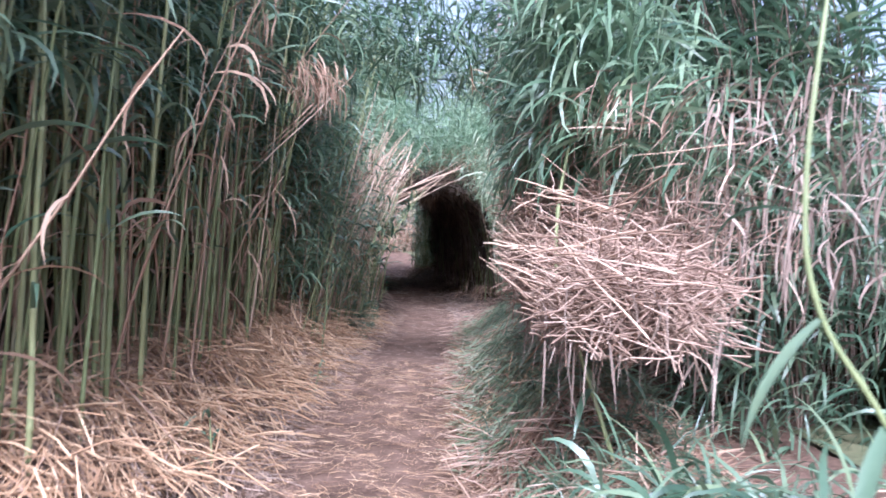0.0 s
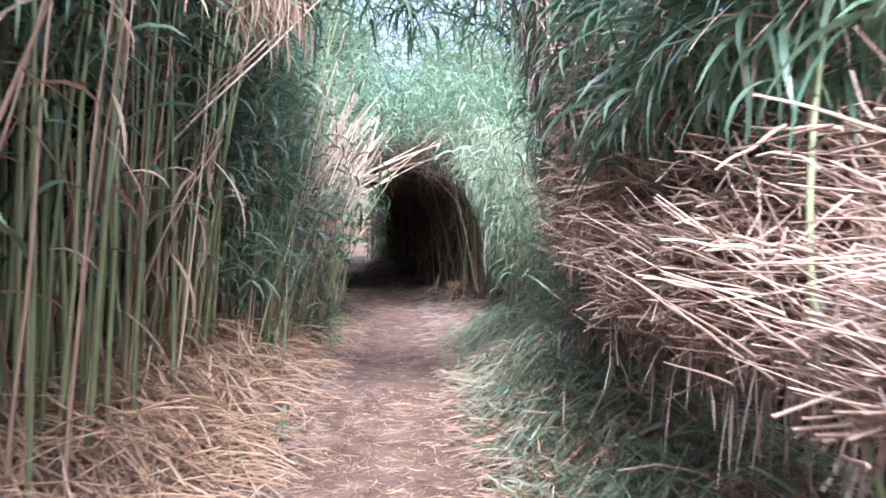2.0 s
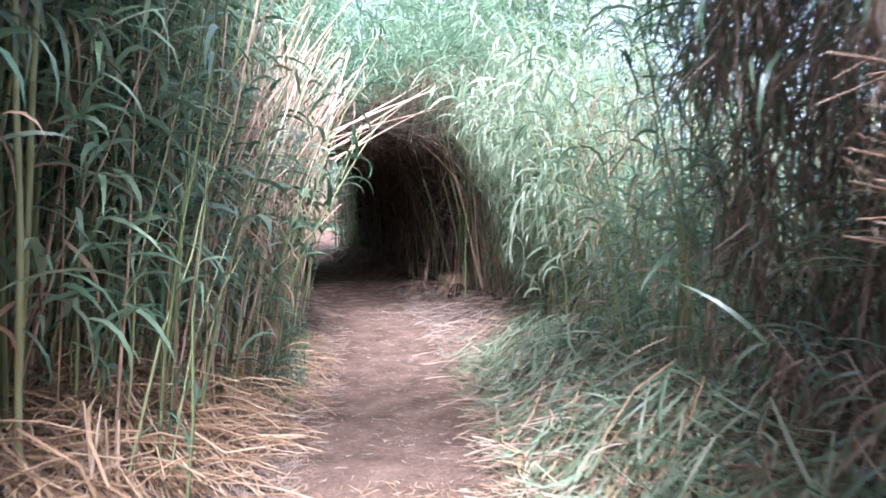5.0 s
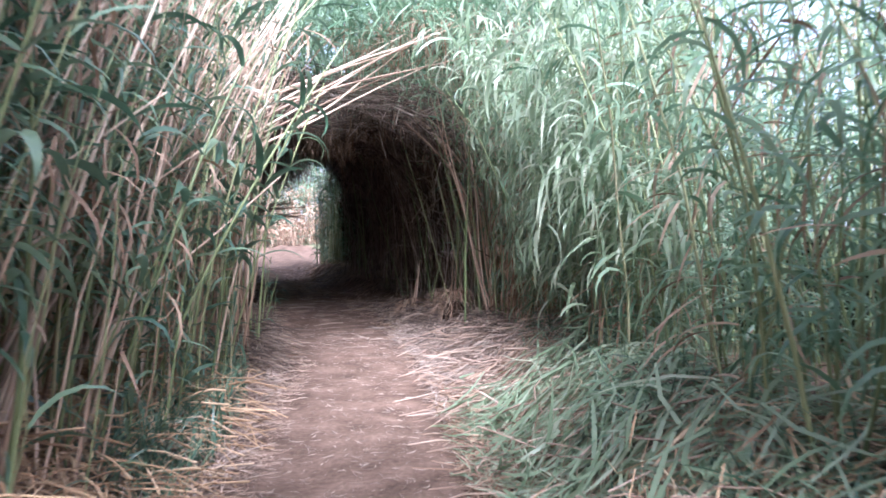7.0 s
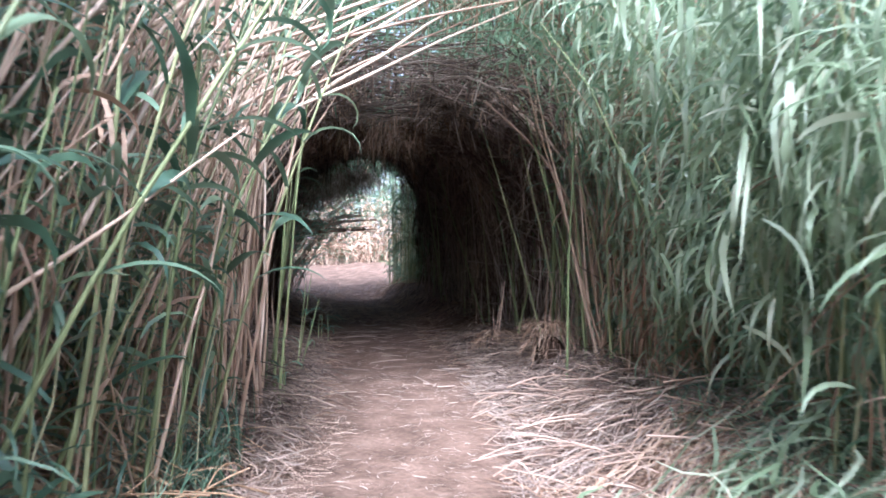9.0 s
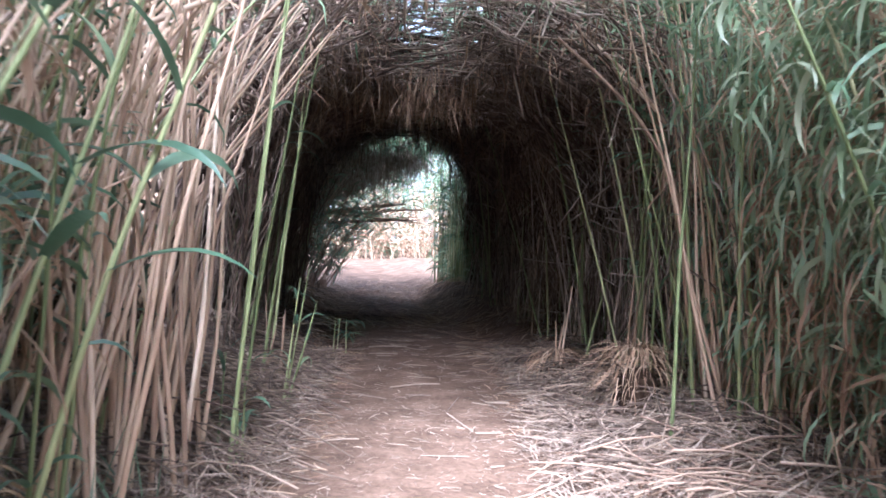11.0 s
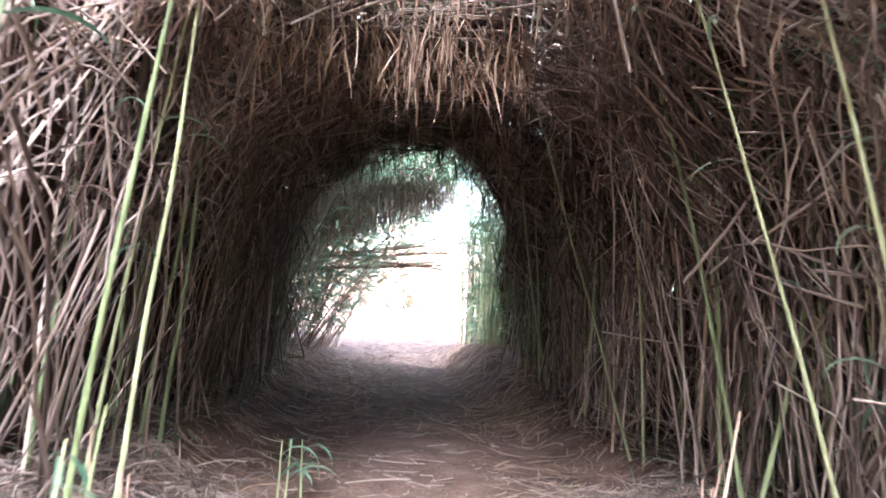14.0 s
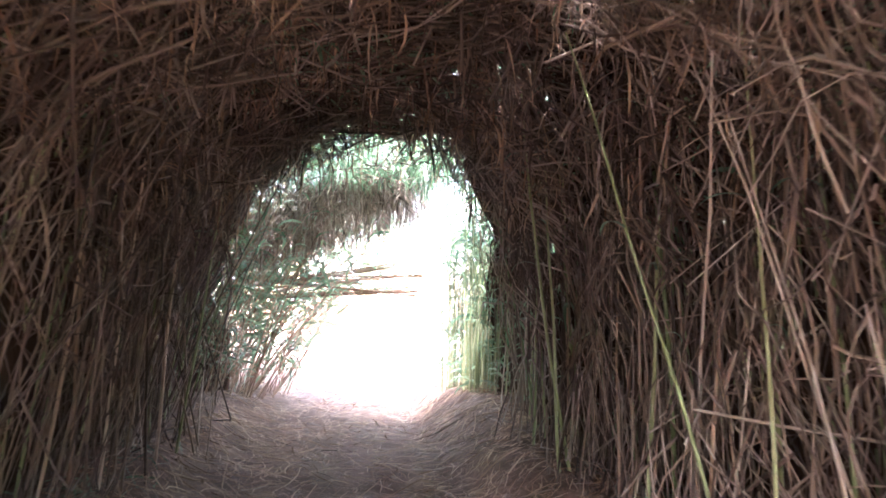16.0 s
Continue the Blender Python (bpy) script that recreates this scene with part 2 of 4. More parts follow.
def reed_belt(name, label, base, az, lean, bend, height, radius, n_leaf, culm, leaf, s0=0.15, leaf_len=(0.3, 0.6), leaf_w=(0.02, 0.042), elev=(0.2, 1.1), droop=(0.8, 2.4), toward=None, intrude=0.0):
    P = stems(base, az, lean, bend, height)
    free = ~inside(P, intrude).any(1)
    P, radius = P[free], radius[free]
    n, k, _ = P.shape
    P[:, 1:-1] += rng.normal(0, 0.012, (n, k - 2, 3))
    stuff(name + "_culms", tubes(P, radius[:, None] * np.linspace(1, 0.35, k)[None]), culm, label + ", bare upright culms", "reeds")
    if n_leaf:
        b = on_stems(P, n_leaf, s0, 1.0)
        m = len(b)
        a = U(0, 2 * np.pi, m) if toward is None else toward + rng.normal(0, 1.3, m)
        stuff(name + "_leaves", leaves(b, a, U(*elev, m), U(*leaf_len, m), U(*leaf_w, m), U(*droop, m)), leaf, label + ", long drooping leaves", "reed leaves")
    return P


def sheet(name, nx, ny, fn, mat, label, category, keep=None, gap=None):
    """A surface over a grid of u, v from 0 to 1."""
    u, v = np.meshgrid(np.linspace(0, 1, nx), np.linspace(0, 1, ny), indexing="ij")
    p = fn(u, v).reshape(-1, 3)
    i = (np.arange(nx - 1)[:, None] * ny + np.arange(ny - 1)[None]).ravel()
    f = np.stack([i, i + ny, i + ny + 1, i + 1], -1)
    if keep is not None:
        f = f[rng.random(len(f)) < keep]
    if gap is not None:
        f = f[~gap(p[f].mean(1))]
    return tagged(new(name, mesh_of(name, (p, f), mat)), label, category, kind="structure")


# ---- the ground ----
def ground_at(u, v):
    # finer near the path, out to the horizon
    x = np.sign(u - 0.5) * (np.abs(u - 0.5) * 2) ** 3.2 * 400
    y = 12 + np.sign(v - 0.45) * np.where(np.abs(v - 0.45) < 0.4, np.abs(v - 0.45) * 60, 24 + (np.abs(v - 0.45) - 0.4) * 5500)
    x = x + cx(np.clip(y, -10, 40))
    return np.stack([x, y, ground(x, np.clip(y, -10, 40))], -1)


sheet("ground", 220, 320, ground_at, soil, "trodden pinkish earth path between banks of straw", "path")


field = material("dry grass field", [(0.25, (0.05, 0.06, 0.03)), (0.5, (0.11, 0.115, 0.06)), (0.75, (0.2, 0.17, 0.1))], 0.9, 0, 1.2, 0.8, per="", spec=0.1)


def field_at(side):
    def at(u, v):
        y = -60 + v * 160
        x = cx(np.clip(y, -10, 40)) + side * (2.7 + u ** 3 * 400)
        return np.stack([x, y, ground(x, np.clip(y, -10, 40)) + 0.03], -1)
    return at


sheet("field_west", 30, 120, field_at(-1), field, "rough green and brown grass outside the reeds", "field")
sheet("field_east", 30, 120, field_at(1), field, "rough green and brown grass outside the reeds", "field")

# ---- dark sheets added behind the reeds to close the place and block light ----
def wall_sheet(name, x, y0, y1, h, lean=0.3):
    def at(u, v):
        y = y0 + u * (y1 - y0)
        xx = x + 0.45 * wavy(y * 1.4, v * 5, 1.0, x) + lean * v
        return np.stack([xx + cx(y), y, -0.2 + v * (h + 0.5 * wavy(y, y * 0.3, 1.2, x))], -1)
    sheet(name, 90, 24, at, thicket, "dark sheet added behind the stems for the shade between them", "thicket")


wall_sheet("shade_sheet_west", -2.5, 2.5, 27, 3.6)
wall_sheet("shade_sheet_east", 3.5, -8, 27, 1.6, -0.2)

# reeds that close the path behind the start
m = 160
b = np.stack([U(-4, 5, m), U(-9, -6.5, m), np.zeros(m)], -1)
reed_belt("reeds_at_the_start", "green reeds closing the path behind", b, U(0, 6.28, m), U(0, 0.2, m), U(0, 0.5, m), U(1.6, 2.6, m), U(0.007, 0.012, m), 12, culm_green, leaf_green)

# ---- tunnel of bent dead reeds ----
def arch(y, a, grow=0.0):
    """A point of the tunnel's inner face: a from 0 at the east foot over the roof to pi at the west foot."""
    hw, top = 1.45 + grow, 2.72 + grow * 0.8
    c, s = np.cos(a), np.sin(a)
    hw = hw + 0.2 * wavy(a * 2.3, y * 1.3, 1.0, 4) + 0.1
    top = top + 0.16 * wavy(a * 3.0, y * 1.7, 1.0, 8)
    hw = hw + np.where(c > 0, np.interp(y, [17, 18.5, 20.5], [0.25, 0.25, 0.0]), 0)
    hw = hw - np.where(c > 0, np.interp(y, [21.5, 25.5], [0.0, 0.45]), 0)
    x = cx(y) + 0.02 + hw * np.sign(c) * np.abs(c) ** 0.75
    z = top * np.abs(s) ** 0.62
    return x, z


def roof_gap(p):
    """Whether points lie in the ragged gap in the roof through which leaves and light show."""
    return (((p[..., 0] + 1.1) / 0.44) ** 2 + ((p[..., 1] - 19.2) / 0.62) ** 2 + 0.5 * wavy(p[..., 0], p[..., 1], 4.0) < 1) & (p[..., 2] > 2.0)


def mouth_y(a):
    """Where the tunnel begins: further out on the west side."""
    return 17.2 - 0.6 * (1 - np.cos(a)) + 0.9 * np.sin(a)


def shell_at(u, v):
    a = 0.02 + u * (np.pi - 0.04)
    y0 = mouth_y(a) + 0.5 + 0.9 * np.sin(a)
    y = y0 + v * (25.2 + 3.0 * np.abs(np.cos(a)) ** 1.5 - y0)
    x, z = arch(y, a, 0.55)
    w = 0.18 * wavy(a * 3, y * 1.6, 1.0, 2)
    return np.stack([x + w * np.cos(a), y, z + w * np.sin(a) - 0.1], -1)


# sheets added behind the bent reeds to keep the tunnel dark
sheet("tunnel_shell_front", 60, 34, lambda u, v: shell_at(u, v * 0.3), thatch, "loose thatch near the mouth as a darkened backing sheet", "thatch", keep=0.96, gap=roof_gap)
sheet("tunnel_shell", 60, 80, lambda u, v: shell_at(u, 0.3 + v * 0.7), thatch, "dead reed thatch as a darkened sheet that keeps light out", "thatch", keep=0.99, gap=roof_gap)


def tunnel_places(n, a0=0.0, a1=np.pi, y1=25.4, grow=(0.0, 0.4)):
    a = U(a0, a1, n)
    y0 = mouth_y(a)
    y = y0 + rng.random(n) * (y1 - y0)
    x, z = arch(y, a, U(*grow, n))
    p = np.stack([x, y, z], -1)
    free = ~roof_gap(p)
    return p[free], a[free]


# hanging dead leaves inside
p, a = tunnel_places(11000, 0.35, np.pi - 0.35)
m = len(p)
stuff("tunnel_dead_leaves", leaves(p, U(0, 6.28, m), U(-1.3, 1.0, m), U(0.1, 0.45, m), U(0.005, 0.018, m), U(0.2, 2.0, m), k=5, intrude=0.3), leaf_shade, "brown dead leaves hanging from the tunnel roof", "dead leaves")
# canes bent over along the vault
m = 1500
a0 = np.pi * rng.random(m) ** 1.35
sgn = rng.choice([-1, 1], m)
span = U(0.4, 1.1, m)
y0 = mouth_y(a0) + rng.random(m) * (24.8 - mouth_y(a0))
dy = rng.normal(0, 1.0, m)
t = np.linspace(0, 1, 6)
aa = np.clip(a0[:, None] + sgn[:, None] * span[:, None] * t[None], 0.02, np.pi - 0.02)
yy = y0[:, None] + dy[:, None] * t[None]
xx, zz = arch(yy, aa, U(-0.05, 0.4, m)[:, None])
P = np.stack([xx, yy, zz], -1) + rng.normal(0, 0.05, (m, 6, 3))
stuff("tunnel_bent_canes", tubes(P, U(0.004, 0.011, m)[:, None] * np.linspace(1, 0.5, 6)[None], 4), culm_shade, "thin dead canes bent over the tunnel", "dead reeds")
m = 850
a0 = 0.15 + 2.84 * rng.random(m) ** 1.5
sgn = rng.choice([-1, 1], m)
y0 = mouth_y(a0) + rng.random(m) ** 1.4 * (24.8 - mouth_y(a0))
aa = np.clip(a0[:, None] + (sgn * U(0.05, 0.6, m))[:, None] * t[None], 0.05, np.pi - 0.05)
yy = y0[:, None] + (1.1 * wavy(a0 * 4, y0, 1.0, 6) * sgn + rng.normal(0, 0.45, m))[:, None] * t[None]
xx, zz = arch(yy, aa, U(-0.1, 0.08, m)[:, None])
P = np.stack([xx, yy, zz], -1) + rng.normal(0, 0.015, (m, 6, 3))
stuff("tunnel_pale_twigs", tubes(P, U(0.003, 0.008, m)[:, None] * np.linspace(1, 0.5, 6)[None], 4), culm_brown, "pale dry twigs crossing the tunnel walls", "dead reeds")
p, a = tunnel_places(3000, 0.6, np.pi - 0.6, grow=(-0.05, 0.2))
p = p[wavy(p[:, 0], p[:, 1], 1.8, 2) + rng.normal(0, 0.2, len(p)) > -0.1]
m = len(p)
stuff("tunnel_pale_leaves", leaves(p, U(0, 6.28, m), U(-1.5, 0.2, m), U(0.1, 0.36, m), U(0.005, 0.016, m), U(0.2, 1.6, m), k=5, intrude=0.35), leaf_dry, "paler dry leaves hanging from the tunnel roof", "dead leaves")
# straight broken sticks caught at all angles
p, a = tunnel_places(800, 0.1, 2.5, grow=(-0.05, 0.35))
m = len(p)
d = unit(rng.normal(0, 1, (m, 3)) * [0.7, 1.0, 0.8])
L = U(0.25, 1.1, m)
P = p[:, None] + d[:, None] * (L[:, None] * np.linspace(-0.5, 0.5, 4)[None])[..., None] + rng.normal(0, 0.008, (m, 4, 3))
ok = ~inside(P, 0.2).any(1)
P = P[ok]
stuff("tunnel_sticks", tubes(P, U(0.003, 0.009, len(P))[:, None] * np.ones((1, 4)), 4), culm_brown, "broken dry sticks caught in the tunnel walls", "dead reeds")
# a pale fringe of leaves under the roof
m = 1300
p = np.stack([U(-2.4, -0.7, m), rng.normal(20.0, 0.35, m), U(2.35, 2.75, m)], -1)
p = p[wavy(p[:, 0], p[:, 1], 3.0, 1) > -0.05]
m = len(p)
stuff("roof_fringe", leaves(p, U(0, 6.28, m), U(-1.57, -0.6, m), U(0.08, 0.32, m), U(0.005, 0.013, m), U(0, 0.8, m), intrude=1.0), leaf_dry, "pale fringe of dry leaves hanging from the roof", "dead leaves")
# upright stems along both walls
for side, name in ((-1, "west"), (1, "east")):
    m = 110 if side < 0 else 170
    y = (15.4 if side < 0 else 16.9) + 10 * rng.random(m) ** 0.8
    b = np.stack([cx(y) + side * (U(1.25, 2.0, m) + (side > 0) * np.interp(y, [17, 18.5, 22], [0.6, 0.5, 0.0])), y, np.full(m, -0.02)], -1)
    slant = (side < 0) * (rng.random(m) < 0.7)
    az = np.where(rng.random(m) < 0.5, (0 if side < 0 else np.pi) + rng.normal(0, 1.0, m), rng.choice([-1, 1], m) * np.pi / 2 + rng.normal(0, 0.5, m))
    az = np.where(slant, np.pi / 2 + rng.normal(-0.1, 0.25, m), az)
    # west side takes the darkened reeds, east the lighter, as the light falls
    reed_belt("tunnel_reeds_" + name, "dry and green reeds leaning over the tunnel", b, az, np.where(slant, U(0.6, 1.15, m), U(-0.05, 0.6, m)), np.where(slant, 0.1, U(0.0, 0.8, m)), U(1.4, 3.6, m), U(0.004, 0.012, m), 2, culm_shade if side < 0 else culm_brown, leaf_shade if side < 0 else leaf_brown, leaf_w=(0.008, 0.018), leaf_len=(0.15, 0.4), intrude=0.12)
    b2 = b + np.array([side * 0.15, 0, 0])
    reed_belt("tunnel_dead_reeds_" + name, "brown dead reeds along the tunnel wall", b2 + rng.normal(0, 0.1, b2.shape) * [1, 1, 0], az + rng.normal(0, 0.6, m), U(0.1, 0.85, m), U(0.0, 0.9, m), U(1.2, 3.2, m), U(0.003, 0.008, m), 7, culm_shade, leaf_shade, s0=0.5, elev=(-1.3, 0.3), leaf_w=(0.006, 0.014), intrude=0.15)

# ---- reeds west of the path ----
m = 240
b = scatter(m, -2.4, -1.35, 2.6, 12.5)
reed_belt("west_reeds", "tall green reeds beside the path", b, rng.normal(0.0, 1.2, m), U(-0.06, 0.12, m), U(0.0, 0.35, m), U(3.2, 4.8, m), U(0.009, 0.015, m), 26, culm_green, leaf_green, 0.42)
m = 120
b = scatter(m, -2.4, -1.3, 2.6, 12.5)
reed_belt("west_dead_reeds", "dead brown reeds among the green ones", b, U(0, 6.28, m), U(0, 0.45, m), U(0, 0.4, m), U(1.5, 3.8, m), U(0.005, 0.011, m), 9, culm_dry, leaf_dry, elev=(-1.2, 0.6), leaf_w=(0.012, 0.025))
# the canopy of leaves over the stems; its hidden back is added to shade them
m = 10500
y = U(2.6, 10.3, m)
p = np.stack([cx(y) - 1.4 - 2.4 * rng.random(m) ** 1.2, y, 2.2 + 1.7 * rng.random(m) ** 0.9], -1)
stuff("west_canopy", leaves(p, rng.normal(0, 1.3, m), U(-0.5, 1.1, m), U(0.25, 0.55, m), U(0.014, 0.034, m), U(0.8, 2.2, m)), leaf_green, "green reed leaves arching above the stems", "reed leaves")
m = 1800
y = U(9.2, 13.8, m)
p = np.stack([cx(y) - 1.05 - 0.5 * rng.random(m), y, 0.9 + 2.4 * rng.random(m) ** 0.8], -1)
stuff("west_face_leaves", leaves(p, rng.normal(-0.5, 1.1, m), U(-0.4, 1.1, m), U(0.22, 0.5, m), U(0.016, 0.036, m), U(0.8, 2.4, m)), leaf_bright, "reed leaves in lightened green on the open sunlit face of the thicket", "reed leaves")
# reeds that bend over the tunnel's mouth
m = 620
y = U(10.8, 15.4, m)
b = np.stack([cx(y) - U(0.9, 2.9, m), y, np.zeros(m)], -1)
b[:, 2] = ground(b[:, 0], b[:, 1])
reed_belt("mouth_reeds_west", "leaning dry reeds that arch over the mouth", b, rng.normal(0.4, 0.8, m), U(0.05, 0.8, m), U(0.0, 0.5, m), U(1.1, 3.1, m), U(0.004, 0.011, m), 6, culm_pale, leaf_dry, 0.3, elev=(-1.3, 0.5), leaf_len=(0.15, 0.4), leaf_w=(0.008, 0.02))
m = 420
y = U(9.5, 15.8, m)
b = np.stack([cx(y) - U(0.85, 2.4, m), y, np.zeros(m)], -1)
b[:, 2] = ground(b[:, 0], b[:, 1])
reed_belt("mouth_reeds_green", "green reeds leaning towards the mouth", b, rng.normal(0.3, 0.6, m), U(0.0, 0.35, m), U(0.0, 0.6, m), U(0.8, 3.0, m), U(0.004, 0.01, m), 12, culm_green, leaf_green, 0.1, leaf_len=(0.2, 0.45), leaf_w=(0.012, 0.03))
# tall reeds behind the mouth
m = 560
y = U(18.6, 23, m)
b = np.stack([cx(y) - U(2.5, 3.8, m), y, np.zeros(m)], -1)
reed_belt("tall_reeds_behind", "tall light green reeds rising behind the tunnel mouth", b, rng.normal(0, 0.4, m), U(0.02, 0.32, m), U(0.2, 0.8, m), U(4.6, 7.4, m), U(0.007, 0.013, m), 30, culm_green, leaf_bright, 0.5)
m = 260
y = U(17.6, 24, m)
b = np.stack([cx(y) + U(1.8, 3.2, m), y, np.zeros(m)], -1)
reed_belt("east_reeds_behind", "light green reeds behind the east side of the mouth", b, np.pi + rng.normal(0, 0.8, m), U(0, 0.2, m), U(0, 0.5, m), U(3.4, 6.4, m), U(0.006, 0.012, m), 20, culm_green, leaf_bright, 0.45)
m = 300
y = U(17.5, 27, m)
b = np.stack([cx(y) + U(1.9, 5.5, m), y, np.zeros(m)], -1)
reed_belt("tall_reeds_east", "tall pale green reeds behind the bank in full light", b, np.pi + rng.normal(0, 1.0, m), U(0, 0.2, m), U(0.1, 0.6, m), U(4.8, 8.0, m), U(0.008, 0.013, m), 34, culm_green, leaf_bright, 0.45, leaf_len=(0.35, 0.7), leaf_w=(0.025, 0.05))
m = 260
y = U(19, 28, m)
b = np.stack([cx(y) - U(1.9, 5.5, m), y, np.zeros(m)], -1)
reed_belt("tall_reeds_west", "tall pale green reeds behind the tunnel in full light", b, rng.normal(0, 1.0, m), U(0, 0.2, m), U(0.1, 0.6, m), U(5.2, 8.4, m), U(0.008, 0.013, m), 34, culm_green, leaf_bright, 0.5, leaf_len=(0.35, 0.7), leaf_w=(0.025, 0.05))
# withered leaves that hang in tiers on the open east face
b = scatter(330, 1.35, 2.2, 12.6, 17.0)
P = stems(b, np.pi + rng.normal(0, 0.5, 330), U(0.0, 0.2, 330), U(0.1, 0.8, 330), U(1.3, 3.2, 330))
q = on_stems(P, 34, 0.3, 1.0)
q = q[(wavy(q[:, 1], q[:, 2], 2.6, 4) + rng.normal(0, 0.2, len(q)) > 0.0) & (q[:, 2] > 0.8)]
m = len(q)
stuff("east_hanging_leaves", leaves(q, np.pi * 1.15 + rng.normal(0, 1.0, m), U(-0.9, 0.6, m), U(0.18, 0.45, m), U(0.012, 0.03, m), U(0.8, 2.2, m)), leaf_pale, "withered pale green leaves hanging in tiers over the bank", "reed leaves")
# thatch hanging round the mouth
m = 650
x = U(-0.6, 1.5, m)
p = np.stack([x, rng.normal(16.2, 0.3, m), 2.72 + 0.25 * np.sin((x + 0.6) * 1.6) + U(0, 0.5, m)], -1)
stuff("mouth_thatch", leaves(p, U(0, 6.28, m), U(-1.5, 0.3, m), U(0.2, 0.5, m), U(0.006, 0.016, m), U(0.3, 1.3, m)), leaf_dry, "pale dry leaves hanging over the mouth", "dead leaves")
m = 2400
p = np.stack([U(0.95, 1.6, m), U(15.2, 17.2, m), U(0.5, 2.8, m)], -1)
stuff("mouth_curtain", leaves(p, np.pi + rng.normal(0, 1.2, m), U(-1.4, 0.3, m), U(0.15, 0.4, m), U(0.006, 0.018, m), U(0.3, 1.5, m)), leaf_dry, "dry leaves hanging beside the mouth", "dead leaves")
m = 5200
p = np.stack([U(1.3, 2.1, m), U(13.6, 17.2, m), U(0.3, 3.1, m)], -1)
stuff("mouth_green_leaves", leaves(p, np.pi + rng.normal(0, 1.2, m), U(-1.1, 0.7, m), U(0.2, 0.48, m), U(0.01, 0.027, m), U(0.6, 2.2, m)), leaf_pale, "pale green leaves hanging beside the mouth", "reed leaves")
m = 6800
y = U(14.9, 19.4, m)
p = np.stack([U(-2.0, 1, m) * 1.0 + 0.9 * (y > 16.4) * rng.random(m), y, U(2.95, 4.1, m)], -1)
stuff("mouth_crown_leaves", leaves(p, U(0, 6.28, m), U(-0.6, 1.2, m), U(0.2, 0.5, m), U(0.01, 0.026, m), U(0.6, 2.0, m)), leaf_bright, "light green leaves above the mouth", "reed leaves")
# over the tunnel's roof
m = 420
y = U(18.2, 27, m)
b = np.stack([cx(y) + U(-2.2, 2.2, m), y, U(2.5, 3.1, m)], -1)
reed_belt("roof_reeds", "reed tops standing over the tunnel", b, U(0, 6.28, m), U(0, 0.9, m), U(0, 0.8, m), U(0.6, 1.4, m), U(0.004, 0.008, m), 18, culm_dry, leaf_bright, 0.0, leaf_len=(0.2, 0.45), leaf_w=(0.01, 0.026))

# green leaves that meet over the path
m = 2600
x = U(-1.8, 1.6, m)
p = np.stack([x, U(8.1, 9.4, m), 3.12 + 0.1 * wavy(x, x, 2.0) + 1.0 * rng.random(m)], -1)
stuff("arching_leaves", leaves(p, U(0, 6.28, m), U(-0.9, 0.9, m), U(0.2, 0.5, m), U(0.012, 0.03, m), U(0.5, 2.0, m), intrude=1.0), leaf_green, "green reed leaves arching across above the path", "reed leaves")
# a dry plume that hangs over the path from the west
m = 800
p = np.stack([rng.normal(-0.55, 0.4, m), rng.normal(7.7, 0.3, m), rng.normal(2.98, 0.06, m)], -1)
stuff("dry_plume", leaves(p, rng.normal(0.3, 1.0, m), U(-1.3, 0.1, m), U(0.15, 0.45, m), U(0.006, 0.016, m), U(0.2, 1.0, m)), leaf_dry, "drooping brown plume of dry reeds over the path", "dead leaves")

# ---- reeds east of the path ----
m = 240
b = scatter(m, 2.3, 3.5, 5.9, 7.8)
# culms darkened to paint in the shade of the hollow under the pile
reed_belt("east_reeds", "dense green reeds overhanging the path", b, np.pi + rng.normal(0, 0.7, m), U(0, 0.2, m), U(0.1, 0.6, m), U(2.2, 3.8, m), U(0.007, 0.012, m), 22, culm_shade, leaf_green, 0.4)


# leaves added high up, mostly unseen, to cast shade on the bank
m = 1100
p = np.stack([U(1.3, 3.4, m), U(6.4, 8.8, m), U(3.5, 4.9, m)], -1)
stuff("east_canopy", leaves(p, U(0, 6.28, m), U(-0.6, 1.0, m), U(0.3, 0.6, m), U(0.02, 0.045, m), U(0.5, 2.0, m)), leaf_green, "green reed tops added above the view to shade the bank", "reed leaves")


def overhang(n, y0, y1, z0, z1, depth=0.8, x_at=0.95):
    """Places in the thick face of foliage that leans out over the east bank."""
    y, z = U(y0, y1, n), U(z0, z1, n)
    x = x_at + cx(y) * 0.4 + 0.35 * (np.abs(z - 2.1) / 1.2) ** 2 * (z < 2.1) + 0.25 * wavy(y, z, 1.6) + depth * rng.random(n) ** 1.6
    x = x - np.clip(z - 2.2, 0, 2) * 0.12 + 0.35 * ((z < 2.1) & (z > 1.1))
    return np.stack([x, y, z], -1)


p = overhang(2000, 4.8, 7.4, 2.0, 3.2)
m = len(p)
stuff("overhanging_leaves", leaves(p, np.pi + rng.normal(0, 1.0, m), U(-0.9, 0.9, m), U(0.2, 0.55, m), U(0.012, 0.034, m), U(0.5, 1.8, m)), leaf_green, "green reed leaves hanging over the bank in a thick mass", "reed leaves")
# a share of the overhang in the lightened green, for the light on it
p = overhang(1600, 4.7, 6.4, 2.0, 3.1)
m = len(p)
stuff("overhanging_young_leaves", leaves(p, np.pi + rng.normal(0, 1.2, m), U(-0.9, 0.9, m), U(0.15, 0.5, m), U(0.012, 0.03, m), U(0.5, 2.0, m)), leaf_bright, "light green reed leaves hanging over the bank", "reed leaves")
p = overhang(2000, 4.6, 7.2, 1.55, 2.5)
m = len(p)
